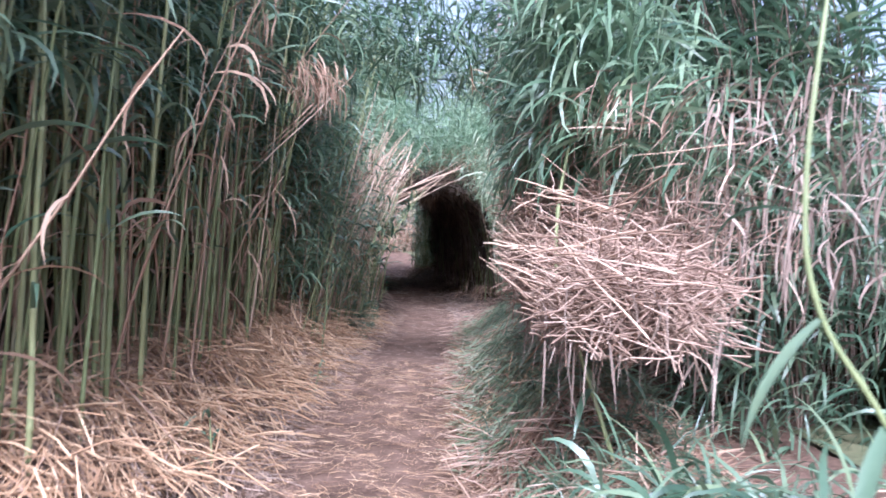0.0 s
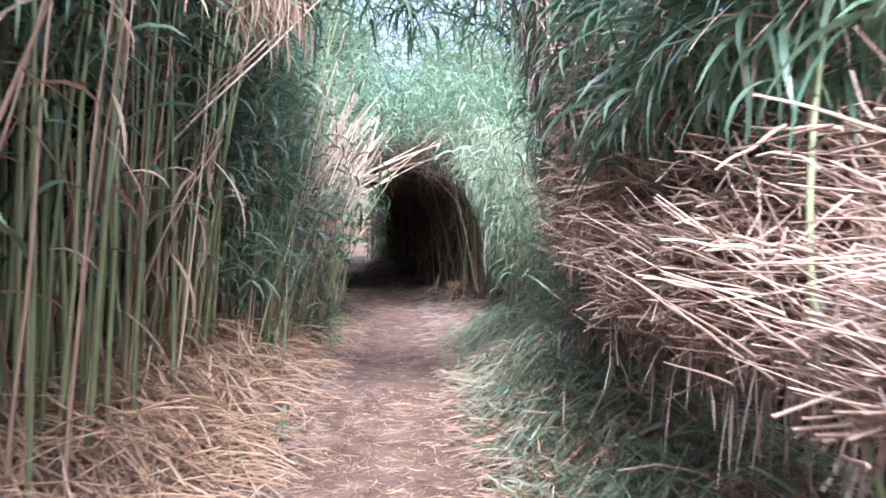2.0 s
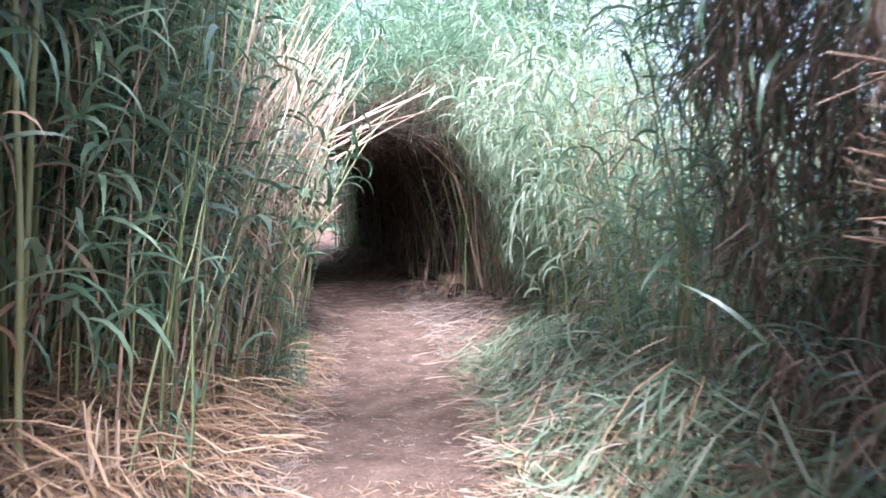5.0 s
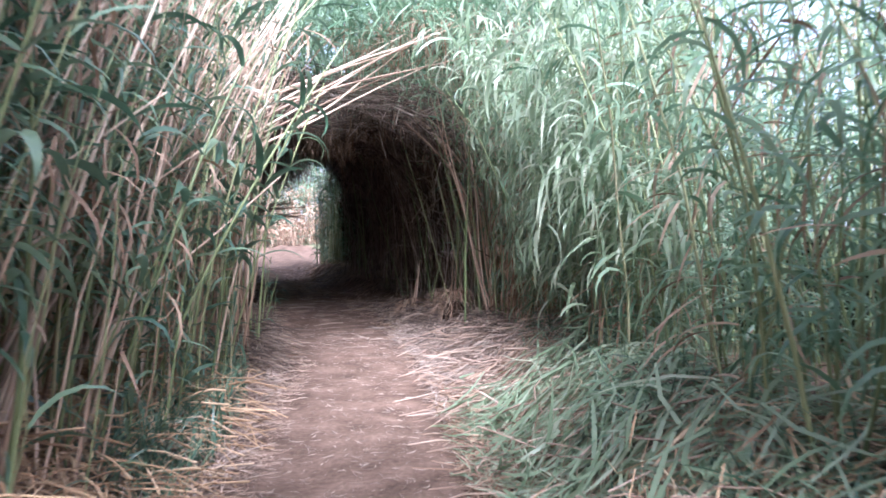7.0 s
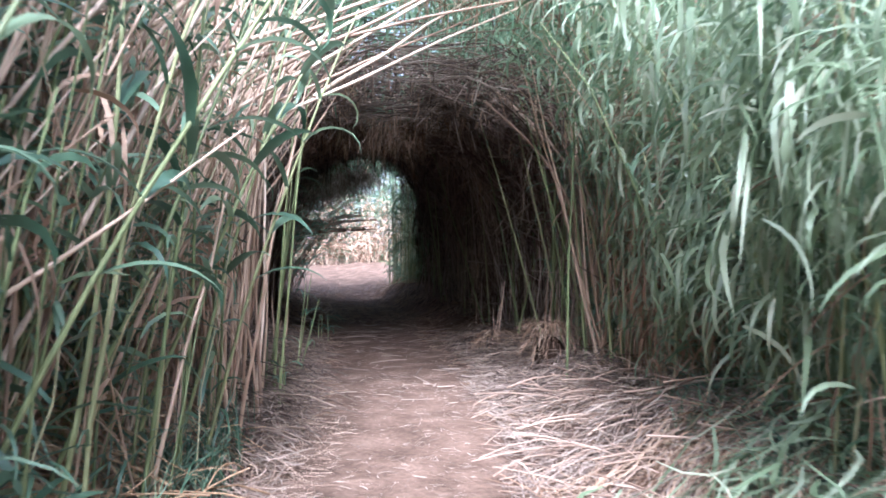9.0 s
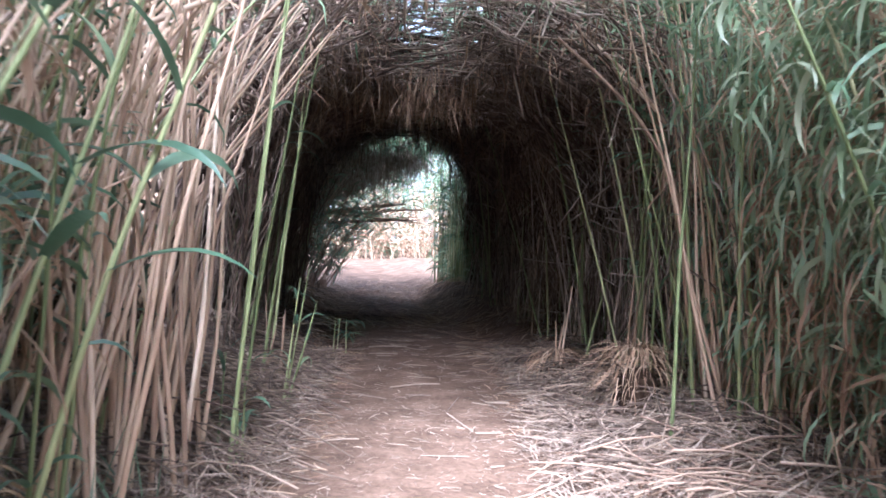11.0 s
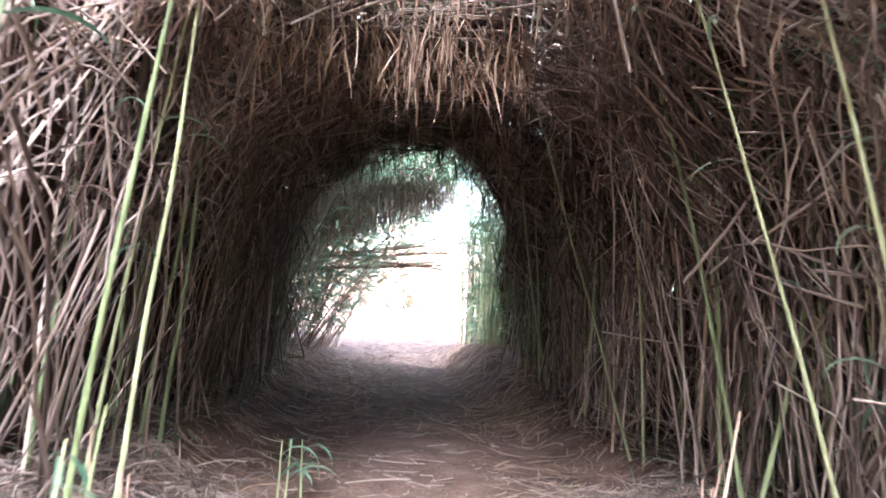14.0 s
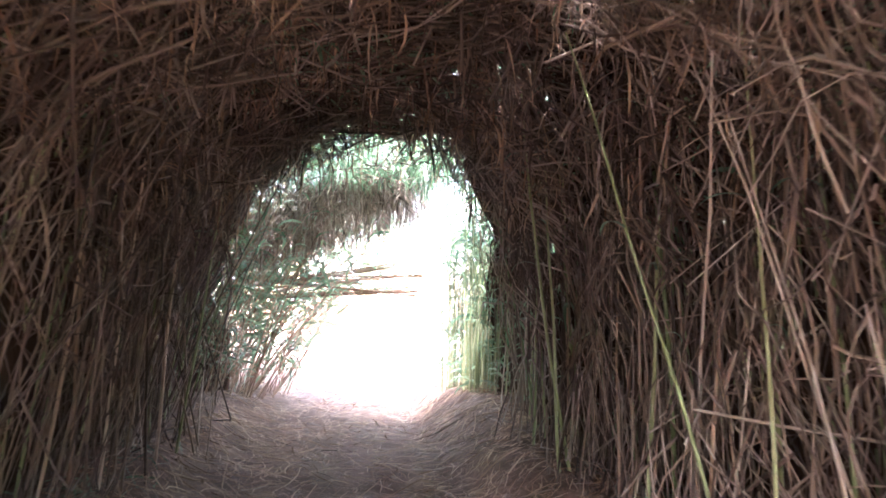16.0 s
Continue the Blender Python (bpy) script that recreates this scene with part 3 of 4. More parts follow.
stuff("overhanging_dead_leaves", leaves(p, np.pi + rng.normal(0, 1.0, m), U(-1.5, 0.4, m), U(0.1, 0.34, m), U(0.005, 0.014, m), U(0.2, 0.9, m)), straw, "dry leaves and stalks hanging below the green mass", "dead leaves")
p = overhang(10500, 8.2, 9.8, 0.7, 4.5, 0.9, 1.05)
m = len(p)
stuff("shaded_dead_leaves", leaves(p, U(0, 6.28, m), U(-1.5, -0.2, m), U(0.15, 0.42, m), U(0.006, 0.016, m), U(0.2, 1.4, m)), leaf_brown, "brown dead leaves hanging in the shade", "dead leaves")
p = overhang(2600, 8.2, 10.0, 0.5, 3.4, 0.9, 1.0)
m = len(p)
stuff("shaded_green_leaves", leaves(p, U(0, 6.28, m), U(-0.8, 0.9, m), U(0.15, 0.45, m), U(0.008, 0.022, m), U(0.5, 2.0, m)), leaf_green, "dark green leaves in the shade", "reed leaves")
m = 700
p = np.stack([U(0.9, 1.7, m), np.clip(rng.normal(5.7, 0.8, m), 3.9, 7.4), U(1.1, 1.5, m)], -1)
stuff("hanging_strands", leaves(p, U(0, 6.28, m), U(-1.57, -1.0, m), U(0.1, 0.35, m), U(0.004, 0.012, m), U(0, 0.4, m)), leaf_brown, "dead strands hanging under the cane pile", "dead leaves")
m = 500
p = np.stack([U(1.6, 2.7, m), U(4.3, 5.2, m), U(1.6, 2.5, m)], -1)
stuff("bank_dead_leaves", leaves(p, U(0, 6.28, m), U(-1.5, 0.3, m), U(0.12, 0.4, m), U(0.006, 0.018, m), U(0.2, 1.4, m)), leaf_brown, "brown dead leaves hanging beside the pile of canes", "dead leaves")
m = 1500
y = U(5.3, 6.3, m)
p = np.stack([1.9 + 1.3 * rng.random(m), y, U(0.35, 2.5, m)], -1)
stuff("bank_green_leaves", leaves(p, np.pi + rng.normal(0, 1.3, m), U(-1.0, 0.9, m), U(0.2, 0.5, m), U(0.012, 0.03, m), U(0.5, 2.0, m)), leaf_green, "dark green leaves filling the hollow behind the cane pile", "reed leaves")
m = 600
p = np.stack([U(1.05, 2.3, m), U(2.9, 4.1, m), U(0.25, 0.8, m)], -1)
stuff("low_reed_leaves", leaves(p, np.pi + rng.normal(0, 1.4, m), U(-0.2, 1.2, m), U(0.2, 0.55, m), U(0.012, 0.03, m), U(0.8, 2.4, m)), leaf_green, "drooping green leaves low on the bank", "reed leaves")
m = 3200
p = np.stack([0.78 + 0.5 * rng.random(m) ** 1.4, U(6.9, 8.0, m), U(1.45, 2.8, m)], -1)
stuff("brush_dead_leaves", leaves(p, np.pi + rng.normal(0, 1.2, m), U(-1.5, 0.6, m), U(0.05, 0.17, m), U(0.004, 0.012, m), U(0.1, 0.8, m)), straw, "dry broken leaves matted into the tall heap of sticks", "dead leaves")
# broken twigs and straw matted into the pile of canes
m = 6500
p = overhang(m, 4.2, 7.3, 1.05, 2.05, 0.6, 0.66)
p[:, 2] = 1.2 + 0.45 * rng.beta(2, 2, m) * (1 + 0.8 * (wavy(p[:, 1], p[:, 0], 2.2) > 0)) + 0.12 * wavy(p[:, 1], p[:, 1], 2.6)
d = unit(rng.normal(0, 1, (m, 3)) * [1.0, 0.9, 0.6] + np.array([0.5, -0.3, -0.1]))
P = p[:, None] + d[:, None] * (U(0.1, 0.5, m)[:, None] * np.linspace(-0.5, 0.5, 4)[None])[..., None] + rng.normal(0, 0.012, (m, 4, 3))
ok = ~inside(P).any(1)
P = P[ok]
stuff("matted_twigs", tubes(P, U(0.0015, 0.0045, len(P))[:, None] * np.ones((1, 4)), 4), straw, "matted straw and broken twigs on the cane pile", "twigs")
b = scatter(620, 1.45, 3.2, 9.8, 19)
b = b[wavy(b[:, 0], b[:, 1], 1.9, 2.5) + rng.normal(0, 0.15, len(b)) > -0.15]
m = len(b)
reed_belt("east_young_reeds", "bright green young reeds in open light", b, np.pi + rng.normal(0, 1.5, m), U(0, 0.25, m), U(0, 0.7, m), U(1.2, 2.9, m), U(0.006, 0.011, m), 22, culm_green, leaf_bright, 0.1, leaf_len=(0.2, 0.42), leaf_w=(0.011, 0.026), elev=(-0.4, 1.0), droop=(1.0, 2.8))
p = scatter(3800, 1.4, 2.4, 9.5, 16.5)
p = p[wavy(p[:, 0], p[:, 1], 2.3, 6) > 0.05]
m = len(p)
p[:, 2] = U(0.3, 2.4, m)
stuff("east_dry_leaves", leaves(p, np.pi + rng.normal(0, 1.2, m), U(-1.4, 0.4, m), U(0.15, 0.45, m), U(0.007, 0.018, m), U(0.3, 1.4, m)), leaf_dry, "withered pale leaves among the young reeds", "dead leaves")
m = 160
b = scatter(m, 1.75, 2.6, 15.8, 18.2)
reed_belt("mouth_reeds_east", "dry reeds with hanging leaves beside the mouth", b, np.pi + rng.normal(0, 0.9, m), U(0, 0.3, m), U(0, 0.9, m), U(2.0, 3.4, m), U(0.005, 0.01, m), 24, culm_dry, leaf_bright, 0.1, elev=(-1.2, 0.8), leaf_len=(0.15, 0.4), leaf_w=(0.008, 0.022))

# ---- beyond the tunnel ----
m = 460
y = U(38.5, 44, m)
b = np.stack([U(-14, 3, m), y, np.full(m, 0.5)], -1)
reed_belt("far_reeds", "sunlit reeds beyond the tunnel", b, U(0, 6.28, m), U(0, 0.5, m), U(0, 0.5, m), U(2.6, 5.6, m), U(0.008, 0.016, m), 34, culm_dry, leaf_bright, 0.0, leaf_len=(0.4, 0.8), leaf_w=(0.03, 0.06))

m = 420
b = np.stack([U(-11, 1, m), U(37, 40, m), np.full(m, 0.46)], -1)
reed_belt("far_dry_reeds", "tan leaning reeds in the sun beyond the tunnel", b, U(0, 6.28, m), U(0.1, 0.9, m), U(0, 0.4, m), U(1.2, 3.0, m), U(0.006, 0.012, m), 12, culm_pale, leaf_dry, 0.1)
# the dead reeds that hang on the west side just past the tunnel
m = 5000
y = U(27.6, 29.5, m)
x = -4.9 + 2.6 * U(0, 1, m) ** 0.8
z = 1.75 + 0.55 * (x + 4.9) / 1.5 + U(0, 0.9, m)
stuff("hanging_reeds_beyond", leaves(np.stack([x, y, z], -1), U(0, 6.28, m), U(-1.5, 0.2, m), U(0.2, 0.5, m), U(0.008, 0.02, m), U(0.2, 1.2, m)), leaf_brown, "dry reeds hanging over the path past the tunnel", "dead leaves")
m = 260
y = U(26.8, 29.5, m)
b = np.stack([U(-6.2, -4.3, m), y, np.zeros(m)], -1)
reed_belt("reeds_beyond_west", "leaning tan reeds past the tunnel", b, rng.normal(0.1, 0.5, m), U(0.1, 0.7, m), U(0, 0.7, m), U(2.0, 4.0, m), U(0.006, 0.012, m), 12, culm_dry, leaf_bright)
m = 160
y = U(24.3, 29, m)
b = np.stack([cx(y) + U(1.15, 2.6, m), y, np.zeros(m)], -1)
reed_belt("reeds_beyond_east", "green upright reeds at the tunnel's far end", b, U(0, 6.28, m), U(0, 0.12, m), U(0, 0.2, m), U(2.4, 3.8, m), U(0.007, 0.012, m), 10, culm_green, leaf_bright)

m = 150
y = U(27.6, 29.2, m)
b = np.stack([cx(y) + U(1.15, 1.85, m), y, np.zeros(m)], -1)
reed_belt("exit_reeds_east", "green upright reeds narrowing the far end", b, U(0, 6.28, m), U(0, 0.08, m), U(0, 0.15, m), U(2.2, 3.2, m), U(0.007, 0.012, m), 5, culm_green, leaf_bright)
m = 5500
y = U(26.3, 28.4, m)
p = np.stack([cx(y) + U(-1.9, 1.5, m), y, U(2.85, 3.6, m)], -1)
stuff("exit_canopy", leaves(p, U(0, 6.28, m), U(-0.5, 1.1, m), U(0.2, 0.5, m), U(0.012, 0.03, m), U(0.5, 1.8, m)), leaf_bright, "green leaves over the far end of the tunnel", "reed leaves")
m = 3800
y = U(27.5, 28.3, m)
x = U(-4.7, -2.4, m)
p = np.stack([x, y, 2.1 + 0.45 * (x + 4) + 0.08 * wavy(x, y, 3) + 0.75 * rng.random(m), ], -1)
stuff("exit_thatch", leaves(p, U(0, 6.28, m), U(-1.5, 0.2, m), U(0.15, 0.4, m), U(0.008, 0.02, m), U(0.2, 1.2, m)), leaf_brown, "brown thatch hanging across the far end", "dead leaves")

m = 14
y = U(28.3, 29.3, m)
P = np.stack([np.stack([U(-5.4, -4.6, m), y, U(1.35, 1.7, m)], -1), np.stack([U(-3.4, -2.3, m), y + U(-0.5, 0.5, m), U(1.5, 1.95, m)], -1)], 1)
stuff("fallen_canes_beyond", tubes(P, np.full((m, 2), 0.014), 5), culm_dry, "canes lying level among the reeds past the tunnel", "dead reeds")

# wide reed beds on either side
for side, name in ((-1, "west"), (1, "east")):
    m = 900
    y = U(3 if side < 0 else 5, 32, m)
    x = cx(y) + side * U(2.9 if side < 0 else 3.6, 9, m)
    b = np.stack([x, y, ground(x, y)], -1)
    reed_belt("reed_bed_" + name, "wide bed of green reeds away from the path", b, U(0, 6.28, m), U(0, 0.2, m), U(0, 0.5, m), U(2.2, 3.3, m), U(0.007, 0.013, m), 14, culm_green, leaf_green, 0.2, leaf_len=(0.3, 0.6), leaf_w=(0.025, 0.05))

# ---- litter ----
def litter(name, n, x0, x1, y0, y1, length, width, mat, label, lift=0.04, heading=None):
    p = scatter(n, x0, x1, y0, y1)
    d = U(0, 6.28, n) if heading is None else rng.normal(heading, 0.7, n)
    L = U(*length, n)
    s = np.linspace(-0.5, 0.5, 4)
    off = s[None] * L[:, None]
    curl = rng.normal(0, 1.0, (n, 1)) * (s[None] ** 2) * L[:, None]
    x = p[:, :1] + off * np.cos(d)[:, None] - curl * np.sin(d)[:, None]
    y = p[:, 1:2] + off * np.sin(d)[:, None] + curl * np.cos(d)[:, None]
    z = ground(x, y) + 0.006 + np.abs(rng.normal(0, lift, (n, 1))) + s[None] * L[:, None] * rng.normal(0, 0.18 if lift > 0.02 else 0.0, (n, 1)) * (lift > 0.02) * 1.6
    z = np.maximum(z, ground(x, y) + 0.004)
    P = np.stack([x, y, z], -1)
    side = np.stack([-np.sin(d), np.cos(d), rng.normal(0, 0.5, n)], -1)
    S = unit(side)[:, None] * (U(*width, n)[:, None] / 2 * np.array([0.6, 1, 0.9, 0.3])[None])[..., None]
    stuff(name, ribbons(P, S), mat, label, "litter")


litter("west_litter", 13000, -2.0, -0.6, 1.5, 15, (0.08, 0.4), (0.003, 0.009), leaf_brown, "matted brown litter under the straw", 0.03)
litter("west_straw", 5500, -2.0, -0.9, 1.5, 15, (0.2, 0.6), (0.006, 0.015), straw_gold, "heaped golden straw on the bank", 0.1)
litter("west_fine_straw", 5000, -1.9, -0.55, 1.5, 15, (0.1, 0.45), (0.003, 0.008), straw, "fine loose straw on the bank", 0.07)
litter("path_edge_straw", 3000, -0.8, -0.42, 2, 16, (0.05, 0.25), (0.002, 0.005), straw, "straw spilling onto the path", 0.008)
litter("path_straw", 4600, -0.8, 0.8, 2, 10.5, (0.03, 0.2), (0.002, 0.005), straw_gold, "scattered straw trodden into the path", 0.004)
litter("path_crumbs", 2600, -0.7, 0.7, 9.5, 18, (0.015, 0.09), (0.002, 0.006), leaf_brown, "small dark crumbs of litter trodden into the path", 0.003)
litter("east_straw", 13000, 0.6, 1.8, 1.5, 14.5, (0.1, 0.45), (0.003, 0.01), leaf_dry, "straw and cut reed litter on the bank", 0.06)
litter("east_cut_leaves", 6200, 0.7, 1.9, 6.0, 13.8, (0.15, 0.5), (0.01, 0.024), leaf_pale, "pale green cut reed leaves strewn over the bank", 0.1)
litter("east_cut_litter", 2000, 0.7, 1.9, 6.4, 11.5, (0.12, 0.5), (0.005, 0.016), straw_gold, "pale cut reed litter strewn over the bank", 0.09)
litter("mouth_straw", 4200, 0.55, 1.9, 13.5, 17.8, (0.06, 0.35), (0.003, 0.008), leaf_brown, "brown straw heaped beside the mouth", 0.06)
litter("tunnel_litter_west", 1800, -1.8, -0.55, 16, 28, (0.05, 0.35), (0.003, 0.01), leaf_dry, "dry litter along the tunnel floor", 0.02)
litter("tunnel_litter_east", 1800, 0.5, 1.9, 16, 28, (0.05, 0.35), (0.003, 0.01), leaf_dry, "dry litter along the tunnel floor", 0.02)
litter("exit_litter", 3800, -1.5, 1.6, 22.5, 31, (0.05, 0.35), (0.004, 0.01), leaf_dry, "dry litter heaped where the tunnel ends", 0.05)
litter("tunnel_litter", 900, -0.6, 0.6, 17, 28, (0.03, 0.2), (0.002, 0.006), leaf_brown, "small dry litter on the tunnel floor", 0.006)


def tangle(name, n, x0, x1, y0, y1, rise, mat, label):
    """Thin bent stalks that lie over one another above the bank."""
    p = scatter(n, x0, x1, y0, y1)
    d, L = U(0, 6.28, n), U(0.2, 0.8, n)
    q = np.linspace(-0.5, 0.5, 5)[None]
    bow = rng.normal(0, 0.35, (n, 1)) * q ** 2 * L[:, None]
    x = p[:, :1] + q * L[:, None] * np.cos(d)[:, None] - bow * np.sin(d)[:, None]
    y = p[:, 1:2] + q * L[:, None] * np.sin(d)[:, None] + bow * np.cos(d)[:, None]
    z = ground(x, y).mean(1, keepdims=True) + np.abs(rng.normal(0, rise, (n, 1))) + 0.02 - U(0.1, 0.7, n)[:, None] * q ** 2 * L[:, None] + q * rng.normal(0, 0.1, (n, 1))
    P = np.stack([x, y, np.maximum(z, ground(x, y) + 0.005)], -1)
    stuff(name, tubes(P, U(0.002, 0.0065, n)[:, None] * np.linspace(1, 0.6, 5)[None], 4), mat, label, "litter")


tangle("west_tangle", 2600, -1.8, -0.65, 2.2, 14, 0.12, straw_gold, "tangled dry stalks heaped on the bank")
tangle("east_tangle", 1700, 0.65, 1.7, 3, 16.8, 0.06, straw, "tangled dry stalks on the grassy bank")


tangle("mouth_tangle_west", 1100, -1.8, -0.75, 15.0, 19.6, 0.09, culm_shade, "brown broken stalks heaped inside the mouth")
tangle("mouth_tangle_east", 900, 0.8, 1.8, 16.2, 20.5, 0.08, culm_shade, "brown broken stalks heaped at the foot of the wall")
litter("mouth_litter_west", 3600, -1.9, -0.7, 14.8, 20, (0.06, 0.35), (0.004, 0.011), leaf_brown, "brown leaf litter heaped inside the mouth", 0.06)
litter("mouth_litter_east", 2400, 0.75, 1.8, 16.5, 21, (0.06, 0.35), (0.004, 0.011), leaf_brown, "brown leaf litter at the foot of the wall", 0.05)
m = 380
p = scatter(m, -1.7, 1.8, 16.5, 27.5)
d = U(0, 6.28, m)
L = U(0.06, 0.5, m) * U(0.25, 1, m)
q = np.linspace(-0.5, 0.5, 4)[None]
x = p[:, :1] + q * L[:, None] * np.cos(d)[:, None]
y = p[:, 1:2] + q * L[:, None] * np.sin(d)[:, None]
P = np.stack([x, y, ground(x, y) + 0.008 + np.abs(rng.normal(0, 0.014, (m, 1)))], -1)
stuff("tunnel_floor_sticks", tubes(P, U(0.0015, 0.0045, m)[:, None] * np.ones((1, 4)), 4), culm_brown, "broken reed sticks on the tunnel floor", "litter")
p = scatter(1500, -1.9, 1.9, 16.5, 24)
p = p[np.abs(p[:, 0] - cx(p[:, 1])) > 0.75]
m = len(p)
stuff("tunnel_floor_leaves", leaves(p + [0, 0, 0.01], U(0, 6.28, m), U(0.1, 0.9, m), U(0.12, 0.4, m), U(0.006, 0.016, m), U(0.3, 1.2, m)), leaf_green, "fallen green leaves along the tunnel floor", "litter")


def clumps(n, x0, x1, y0, y1, cut):
    """Places in uneven clumps."""
    p = scatter(n, x0, x1, y0, y1)
    return p[wavy(p[:, 0], p[:, 1], 2.6, 5) + 0.5 * wavy(p[:, 0], p[:, 1], 7, 1) + rng.normal(0, 0.15, n) > cut]


p = clumps(15000, 0.6, 1.75, 2.4, 15.5, 0.1)
m = len(p)
stuff("east_grass", leaves(p, U(0, 6.28, m), U(0.5, 1.5, m), U(0.1, 0.42, m), U(0.004, 0.012, m), U(0.6, 2.2, m)), leaf_green, "green grass tufts on the bank", "grass")
p = clumps(7000, 0.65, 1.75, 2.4, 15.5, 0.2)
m = len(p)
stuff("cut_reed_leaves", leaves(p, U(0, 6.28, m), U(0.0, 0.8, m), U(0.25, 0.6, m), U(0.01, 0.022, m), U(0.3, 1.6, m)), leaf_bright, "cut green reed leaves lying on the bank", "reed leaves")
m = 2400
p = scatter(m, -1.05, -0.68, 11.8, 15.4)
stuff("west_grass", leaves(p, U(0, 6.28, m), U(0.6, 1.5, m), U(0.15, 0.5, m), U(0.006, 0.014, m), U(0.5, 2.0, m)), leaf_green, "green grass at the foot of the reeds", "grass")

# ---- single things ----
def part(name, me, parent, label=""):
    ob = new(name, me)
    ob.parent = parent
    if label:
        tagged(ob, label)
    return ob


def culm_mesh(height, radius, bend, mat, internode=0.24):
    """A jointed culm: each joint is a slight swelling."""
    zs, rs = [], []
    z = 0.0
    while z < height:
        r = radius * (1 - 0.6 * z / height)
        zs += [z, z + 0.008, z + 0.02]
        rs += [r, r * 1.18, r]
        z += internode
    zs.append(height)
    rs.append(radius * 0.35)
    zs, rs = np.array(zs), np.array(rs)
    P = np.stack([bend * (zs / height) ** 2 * height, 0.006 * np.sin(zs * 5), zs], -1)[None]
    return mesh_of("culm", tubes(P, rs[None], 7), mat), P[0]


def leaf_mesh(length, width, elev, droop, mat, tw=0.3):
    """A folded blade with a keel along its middle."""
    k = 8
    s = np.linspace(0, 1, k)
    e = elev - droop * s ** 1.3
    st = length / (k - 1)
    h = np.concatenate([[0], np.cumsum(np.cos((e[1:] + e[:-1]) / 2) * st)])
    v = np.concatenate([[0], np.cumsum(np.sin((e[1:] + e[:-1]) / 2) * st)])
    w = width / 2 * np.interp(s, np.linspace(0, 1, 5), LEAF_W)
    t = tw * s * 2
    up = np.stack([-np.sin(e), 0 * e, np.cos(e)], -1)
    sd = np.stack([0 * e, np.cos(t), np.sin(t)], -1)
    mid = np.stack([h, 0 * h, v], -1)
    vv = np.stack([mid + sd * w[:, None] + up * w[:, None] * 0.3, mid, mid - sd * w[:, None] + up * w[:, None] * 0.3], 1).reshape(-1, 3)
    i = np.arange(k - 1) * 3
    f = np.concatenate([np.stack([i, i + 1, i + 4, i + 3], -1), np.stack([i + 1, i + 2, i + 5, i + 4], -1)])
    return mesh_of("leaf", (vv, f), mat)


def make_reed(height, radius, bend, n_leaf, s0, culm_mat, leaf_mat, label, lens=(0.3, 0.6), wid=(0.022, 0.04)):
    reed = tagged(new("reed"), label, "reed", "reeds beside the path")
    me, P = culm_mesh(height, radius, bend, culm_mat)
    part("culm", me, reed)
    phi = rng.uniform(0, 6.28)
    for i in range(n_leaf):
        q = s0 + (1 - s0) * (i + rng.uniform(0.1, 0.9)) / n_leaf
        j = q * (len(P) - 1)
        at = P[int(j)]
        lf = part("leaf", leaf_mesh(rng.uniform(*lens), rng.uniform(*wid), rng.uniform(0.5, 1.2), rng.uniform(1.2, 2.8), leaf_mat, rng.normal(0, 0.4)), reed)
        lf.matrix_basis = Matrix.Translation(at) @ Matrix.Rotation(phi + math.pi * i + rng.normal(0, 0.5), 4, "Z")
    return reed


def place(x, y, lean=0.0, az=0.0, spin=0.0, z=None):
    """Standing at x, y on the ground, leaning by so many degrees towards az."""
    z = float(ground(x, y)) - 0.02 if z is None else z
    a = radians(az)
    axis = Vector((-math.sin(a), math.cos(a), 0))
    return Matrix.Translation((x, y, z)) @ Matrix.Rotation(radians(lean), 4, axis) @ Matrix.Rotation(radians(spin), 4, "Z")


green_label = "tall green reed with jointed culm and drooping leaves"
proto = [make_reed(h, r, bd, n, s0, culm_green_one, leaf_green_one, green_label) for h, r, bd, n, s0 in ((3.6, 0.015, 0.02, 9, 0.2), (4.1, 0.016, 0.05, 10, 0.25), (3.3, 0.012, -0.03, 8, 0.3), (3.8, 0.014, 0.08, 9, 0.15))]
dry_proto = [make_reed(h, r, bd, n, s0, culm_dry_one, leaf_dry_one, "dry tan reed with withered leaves in the thicket", (0.15, 0.4), (0.01, 0.022)) for h, r, bd, n, s0 in ((2.8, 0.011, 0.1, 4, 0.4), (3.2, 0.012, 0.05, 3, 0.5), (2.2, 0.009, -0.05, 4, 0.3))]
tunnel_proto = [make_reed(h, r, bd, n, s0, culm_green_one, leaf_green_one, "green reed culm with few leaves in the tunnel wall", (0.12, 0.28), (0.014, 0.024)) for h, r, bd, n, s0 in ((2.9, 0.013, 0.04, 4, 0.35), (2.6, 0.011, -0.03, 3, 0.45), (3.1, 0.014, 0.07, 4, 0.4))]
used = set()


def put(protos, i, m):
    """The first use places the thing itself, later ones a copy."""
    ob = protos[i % len(protos)]
    if ob.name not in used:
        used.add(ob.name)
        ob.matrix_basis = m
        return ob
    return copy_thing(ob, m)


put(proto, 0, place(-1.95, 5.4, 3, 10, 20))
for i in range(105):
    y = rng.uniform(3.6, 12.5)
    x = float(cx(y)) - rng.uniform(1.25, 1.85)
    put(proto, i, place(x, y, rng.normal(0, 4), rng.uniform(0, 360), rng.uniform(0, 360)))
for i in range(45):
    y = rng.uniform(5.5, 15)
    x = float(cx(y)) - rng.uniform(1.15, 1.9)
    put(dry_proto, i, place(x, y, min(abs(rng.normal(5, 5)), 11), rng.normal(20, 60), rng.uniform(0, 360)))
